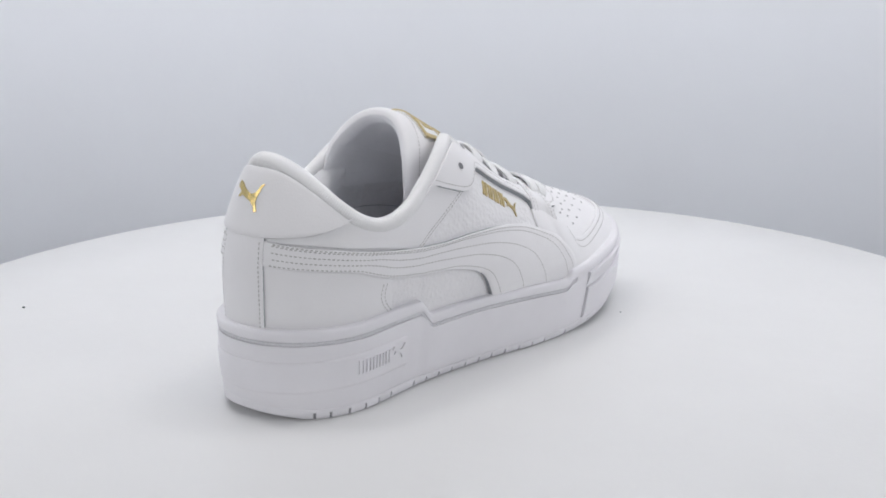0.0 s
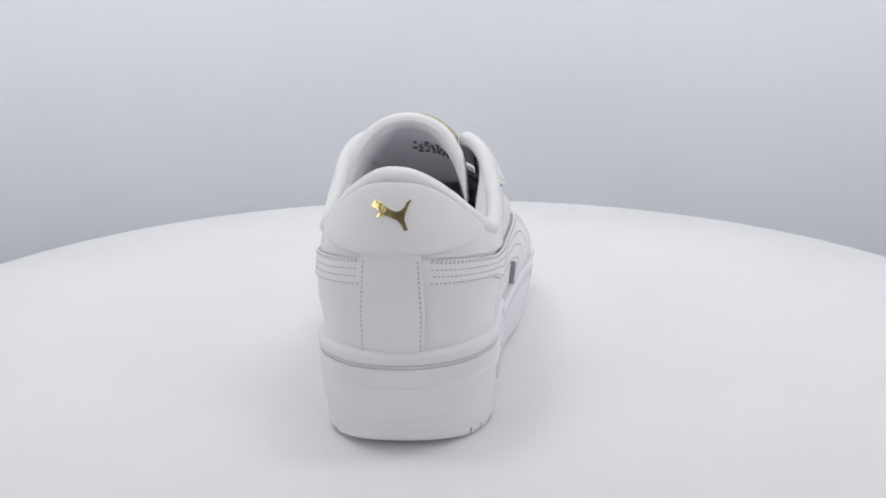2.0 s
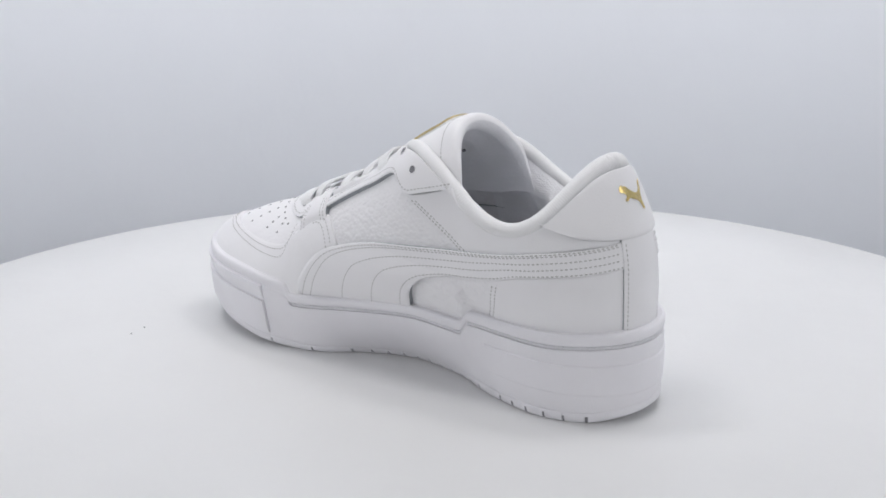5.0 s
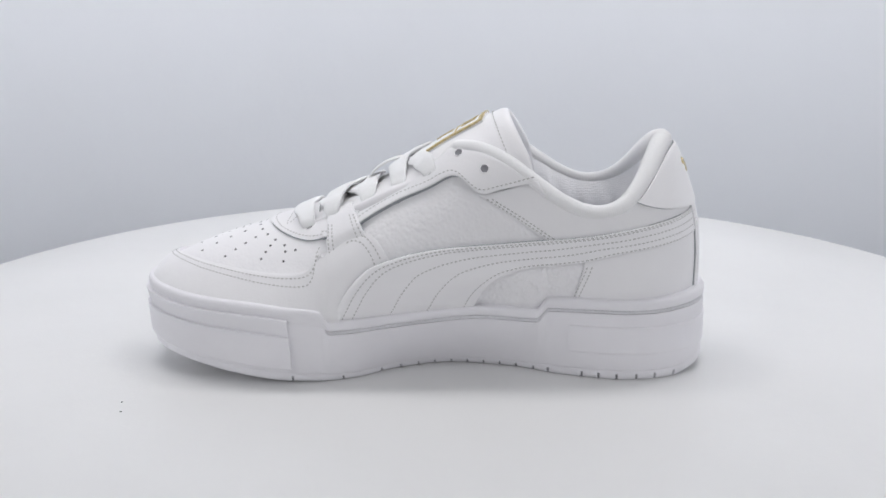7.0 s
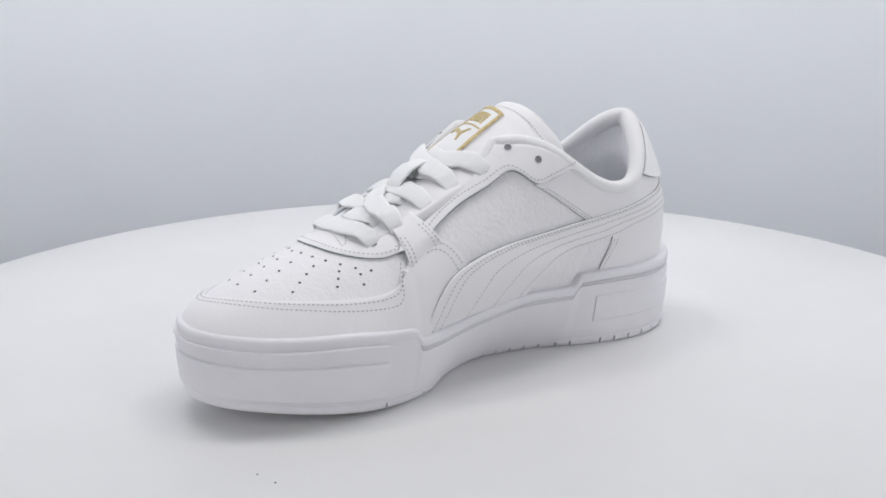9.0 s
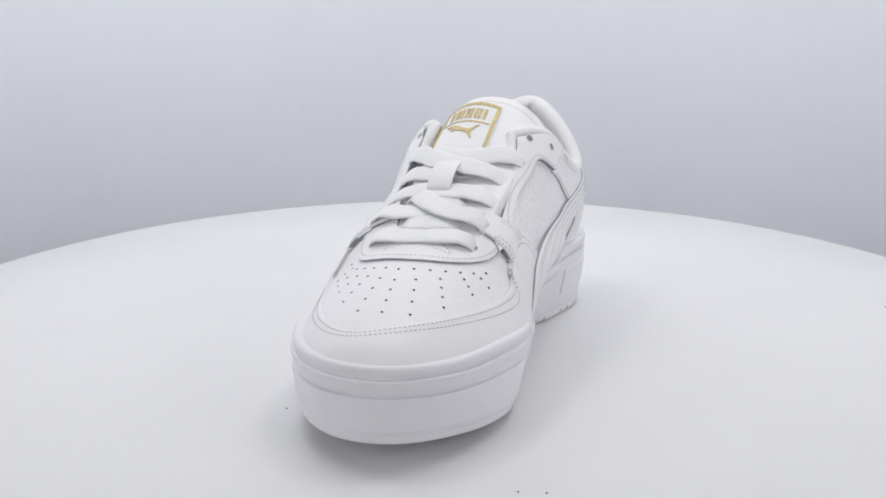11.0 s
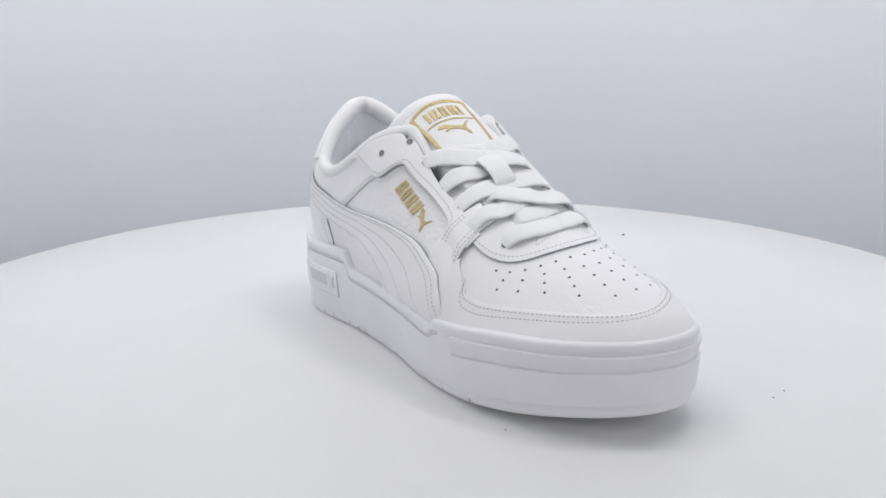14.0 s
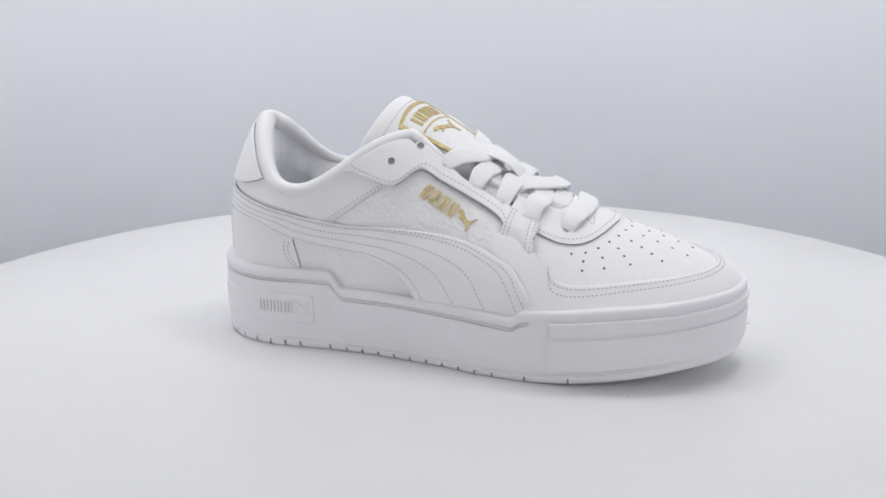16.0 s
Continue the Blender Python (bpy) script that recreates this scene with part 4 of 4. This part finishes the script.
def make_label():
    """The woven label on the tongue: white ground, gold frame, bars and a leaping figure."""
    def put(a, b, out=0.0):
        """a across -1 to 1, b down from the top 0 to 1."""
        a, b = np.asarray(a, float), np.asarray(b, float)
        x = -.0226 + .0332 * b + .0026 * a
        y = -.0062 + .0152 * a
        half = T_HALF(np.maximum(x, -.034))
        v = np.arcsin(np.clip((y - T_MID) / half * math.sin(1.35), -1, 1)) / 1.35
        return tongue_at(x + .016 * np.clip((.02 - x) / .05, 0, 1) ** 2 * np.abs(v) ** 2, v, np.asarray(out) + .0004)
    ground = panel("tongue_label", put, rail((-1, 0), (0, 0), (1, 0)), rail((-1, 1), (0, 1), (1, 1)), LACE, shoe, .0012, 30, 30, .03, .03, "white tongue label with gold frame and bars")
    up = lambda a, b, out=0.0: put(a, b, np.asarray(out) + .0013)
    for low, high in ((rail((-1, .0), (0, .0), (1, .0)), rail((-1, .055), (0, .055), (1, .055))), (rail((-1, .06), (-1, .5), (-1, .98)), rail((-.89, .06), (-.89, .5), (-.89, .98))),
                      (rail((.89, .06), (.89, .5), (.89, .98)), rail((1, .06), (1, .5), (1, .98))), (rail((-.84, .40), (0, .40), (.84, .40)), rail((-.84, .425), (0, .425), (.84, .425)))):
        panel("gold_frame", up, low, high, GOLD, ground, .0003, 24, 5, .03, .002)
    for i in range(8):
        a = -.66 + .165 * i + .02 * (i % 2)
        emblem("gold_bar", up, [(a, .13), (a + .10, .13), (a + .10, .34), (a, .34)], GOLD, ground, .0004)
    emblem("gold_figure", up, [(-.62 + 1.15 * p, .74 - .26 * q) for p, q in FIGURE], GOLD, ground, .0004)


make_label()


# -- gold bars and figure on the outer quarter --
def make_side_mark():
    def put(a, b, out=0.0):
        s = .1340 + .0215 * np.asarray(a) + .0021 * np.asarray(b)
        z = .0907 - .0110 * np.asarray(a) + .0056 * np.asarray(b)
        return shell(s, z, -1, np.asarray(out) + .0002)
    for i in range(8):
        a = .01 + .125 * i - .012 * (i % 2)
        emblem("gold_bar", put, [(a, .0), (a + .070, .0), (a + .070, 1), (a, 1)], GOLD, shoe, .0004)
    emblem("gold_figure", put, [(.98 + .50 * p, -.25 + 1.15 * q) for p, q in FIGURE], GOLD, shoe, .0004)


make_side_mark()


# -- laces --
def eyelet_plan(side, i):
    s, z = EYELETS[side][i]
    return shell(np.array([s]), np.array([z]), side)[0]


def lace(points, rise, name="lace", half=.0055, ends_in=(True, True), reach=.0030):
    """A flat lace through places of the plan (x, y) with a rise over the upper at each."""
    p = np.array(points, float)
    for k, into in enumerate(ends_in):               # an end dips into its eyelet's far rim
        if into:
            a, b = (p[0], p[1]) if k == 0 else (p[-1], p[-2])
            a += (a - b) / np.hypot(*(a - b)) * reach
    line = rail(*p)
    w = np.linspace(0, 1, 64)
    q = line(w)
    d = np.r_[0, np.cumsum(np.hypot(*np.diff(p, axis=0).T))]
    h = spline(*zip(d / d[-1], rise))(w)
    c = over(q[:, 0], q[:, 1])
    n = over(q[:, 0], q[:, 1], np.full(64, .001)) - c
    n /= np.linalg.norm(n, axis=1, keepdims=True)
    wide = np.full(64, half)
    for k, into in enumerate(ends_in):
        e = w if k == 0 else 1 - w
        if into:
            wide *= .58 + .42 * np.clip(e / .22, 0, 1) ** .8
    for k, into in enumerate(ends_in):               # and sinks into it
        if into:
            h = h - .0020 * np.clip(1 - (w if k == 0 else 1 - w) / .06, 0, 1) ** 2
    wob = 1 + .05 * np.sin(w * 23 + points[0][0] * 900) + .03 * np.sin(w * 41 + 1)
    return tube(name, c + n * h[:, None], wide * wob, LACE, shoe, 20, "flat white cotton lace", flat=.20, up=n, square=.66)


def make_laces():
    L = [LOWEST[-1]] + [tuple(eyelet_plan(-1, i)[:2]) for i in (5, 4, 3, 2)]
    R = [LOWEST[1]] + [tuple(eyelet_plan(1, i)[:2]) for i in (5, 4, 3, 2)]
    mid = lambda a, b, k, dx=0.0, dy=0.0: (a[0] + (b[0] - a[0]) * k + dx, a[1] + (b[1] - a[1]) * k + dy)

    def across(a, b, bow, rise, ends_in=(True, True), reach=.0030):
        lace([a, mid(a, b, .12, bow * .25), mid(a, b, .32, bow * .8), mid(a, b, .5, bow), mid(a, b, .68, bow * .8), mid(a, b, .88, bow * .25), b], rise, ends_in=ends_in, reach=reach)
    flat = [.0026, .0044, .0030, .0024, .0030, .0044, .0026]
    across(L[0], R[0], .0050, flat, reach=.0006)
    # lower cross
    across(L[1], (R[2][0] + .0020, R[2][1] - .0125), .0070, [.0036, .0056, .0034, .0018, .0016, .0014, -.0020], (True, False))
    across(R[1], (L[2][0] + .0010, L[2][1] + .0115), .0070, [.0036, .0058, .0046, .0044, .0040, .0030, -.0010], (True, False))
    # straight lace through the keeper
    across(L[2], R[2], .0010, [.0022, .0040, .0030, .0022, .0030, .0040, .0022])
    # upper cross
    across(L[3], (R[4][0] + .0085, R[4][1] - .0070), .0070, [.0022, .0040, .0028, .0018, .0012, .0004, -.0040], (True, False))
    across(R[3], L[4], .0070, [.0022, .0042, .0044, .0044, .0042, .0042, .0022])
    across(R[4], (L[4][0] + .0030, L[4][1] + .0070), .0075, [.0022, .0040, .0026, .0016, .0012, .0004, -.0040], (True, False))
    # short folds under the crosses
    across((L[0][0] - .010, L[0][1] + .012), (R[1][0] + .002, R[1][1] - .010), .003, [-.001, .0012, .0014, .0014, .0014, .0012, -.001], (False, False))
    across((L[1][0] - .004, L[1][1] + .014), (R[0][0] - .010, R[0][1] - .008), .003, [-.001, .0008, .0008, .0006, .0008, .0008, -.001], (False, False))
    # keeper
    n, m = 24, 9
    x, y = np.linspace(.0380, .0170, n), np.linspace(-.0110, .0005, m)
    X, Y = np.meshgrid(x, y, indexing="ij")
    w = np.linspace(0, 1, n)
    lift = .0014 + .0052 * np.sin(np.pi * np.clip(w * 1.0, 0, 1)) ** .45
    c = over(X, Y)
    nn = over(X, Y, np.full(X.shape, .001)) - c
    nn /= np.linalg.norm(nn, axis=-1, keepdims=True)
    iu, ru = edge_rows(n)
    iv, rv = edge_rows(m)
    raised_sheet("lace_keeper", c + nn * lift[:, None, None], ru, rv, iu, iv, .0009, LACE, "short white fabric lace keeper", sink=.0002)


make_laces()

# -- dust on the plate --
def make_dust():
    for x, y, r in SPECKS:
        bm = bmesh.new()
        bmesh.ops.create_icosphere(bm, subdivisions=2, radius=r)
        for vtx in bm.verts:
            vtx.co *= 1 + .35 * noise.noise(vtx.co * 3000 + Vector((x * 900, y * 900, 0)))
            vtx.co.z *= .5
        me = bpy.data.meshes.new("dust_speck")
        bm.to_mesh(me)
        bm.free()
        me.materials.append(SPECK)
        ob = new("dust_speck", me)
        ob.parent, ob.location = turntable, (x, y, r * .3)


SPECKS = [(-.1141, .2409, .0010), (.1555, .0859, .0005), (.1526, .0972, .0005), (.1084, -.0438, .0005), (-.1464, .2280, .0005)]
make_dust()


# ---- turning: plate and shoe turn together at an even pace ----
def heading(t):
    return 195.696 + 18.2566 * (t - 8)


def motions():
    steps = [i / 2 for i in range(33)]
    walk(turntable, [(t, pose(0, 0, 0, 0, 0, heading(t))) for t in steps])
    walk(shoe, [(t, pose(-OFFSET * math.sin(radians(heading(t))), OFFSET * math.cos(radians(heading(t))), 0, 0, 0, heading(t))) for t in steps])


motions()
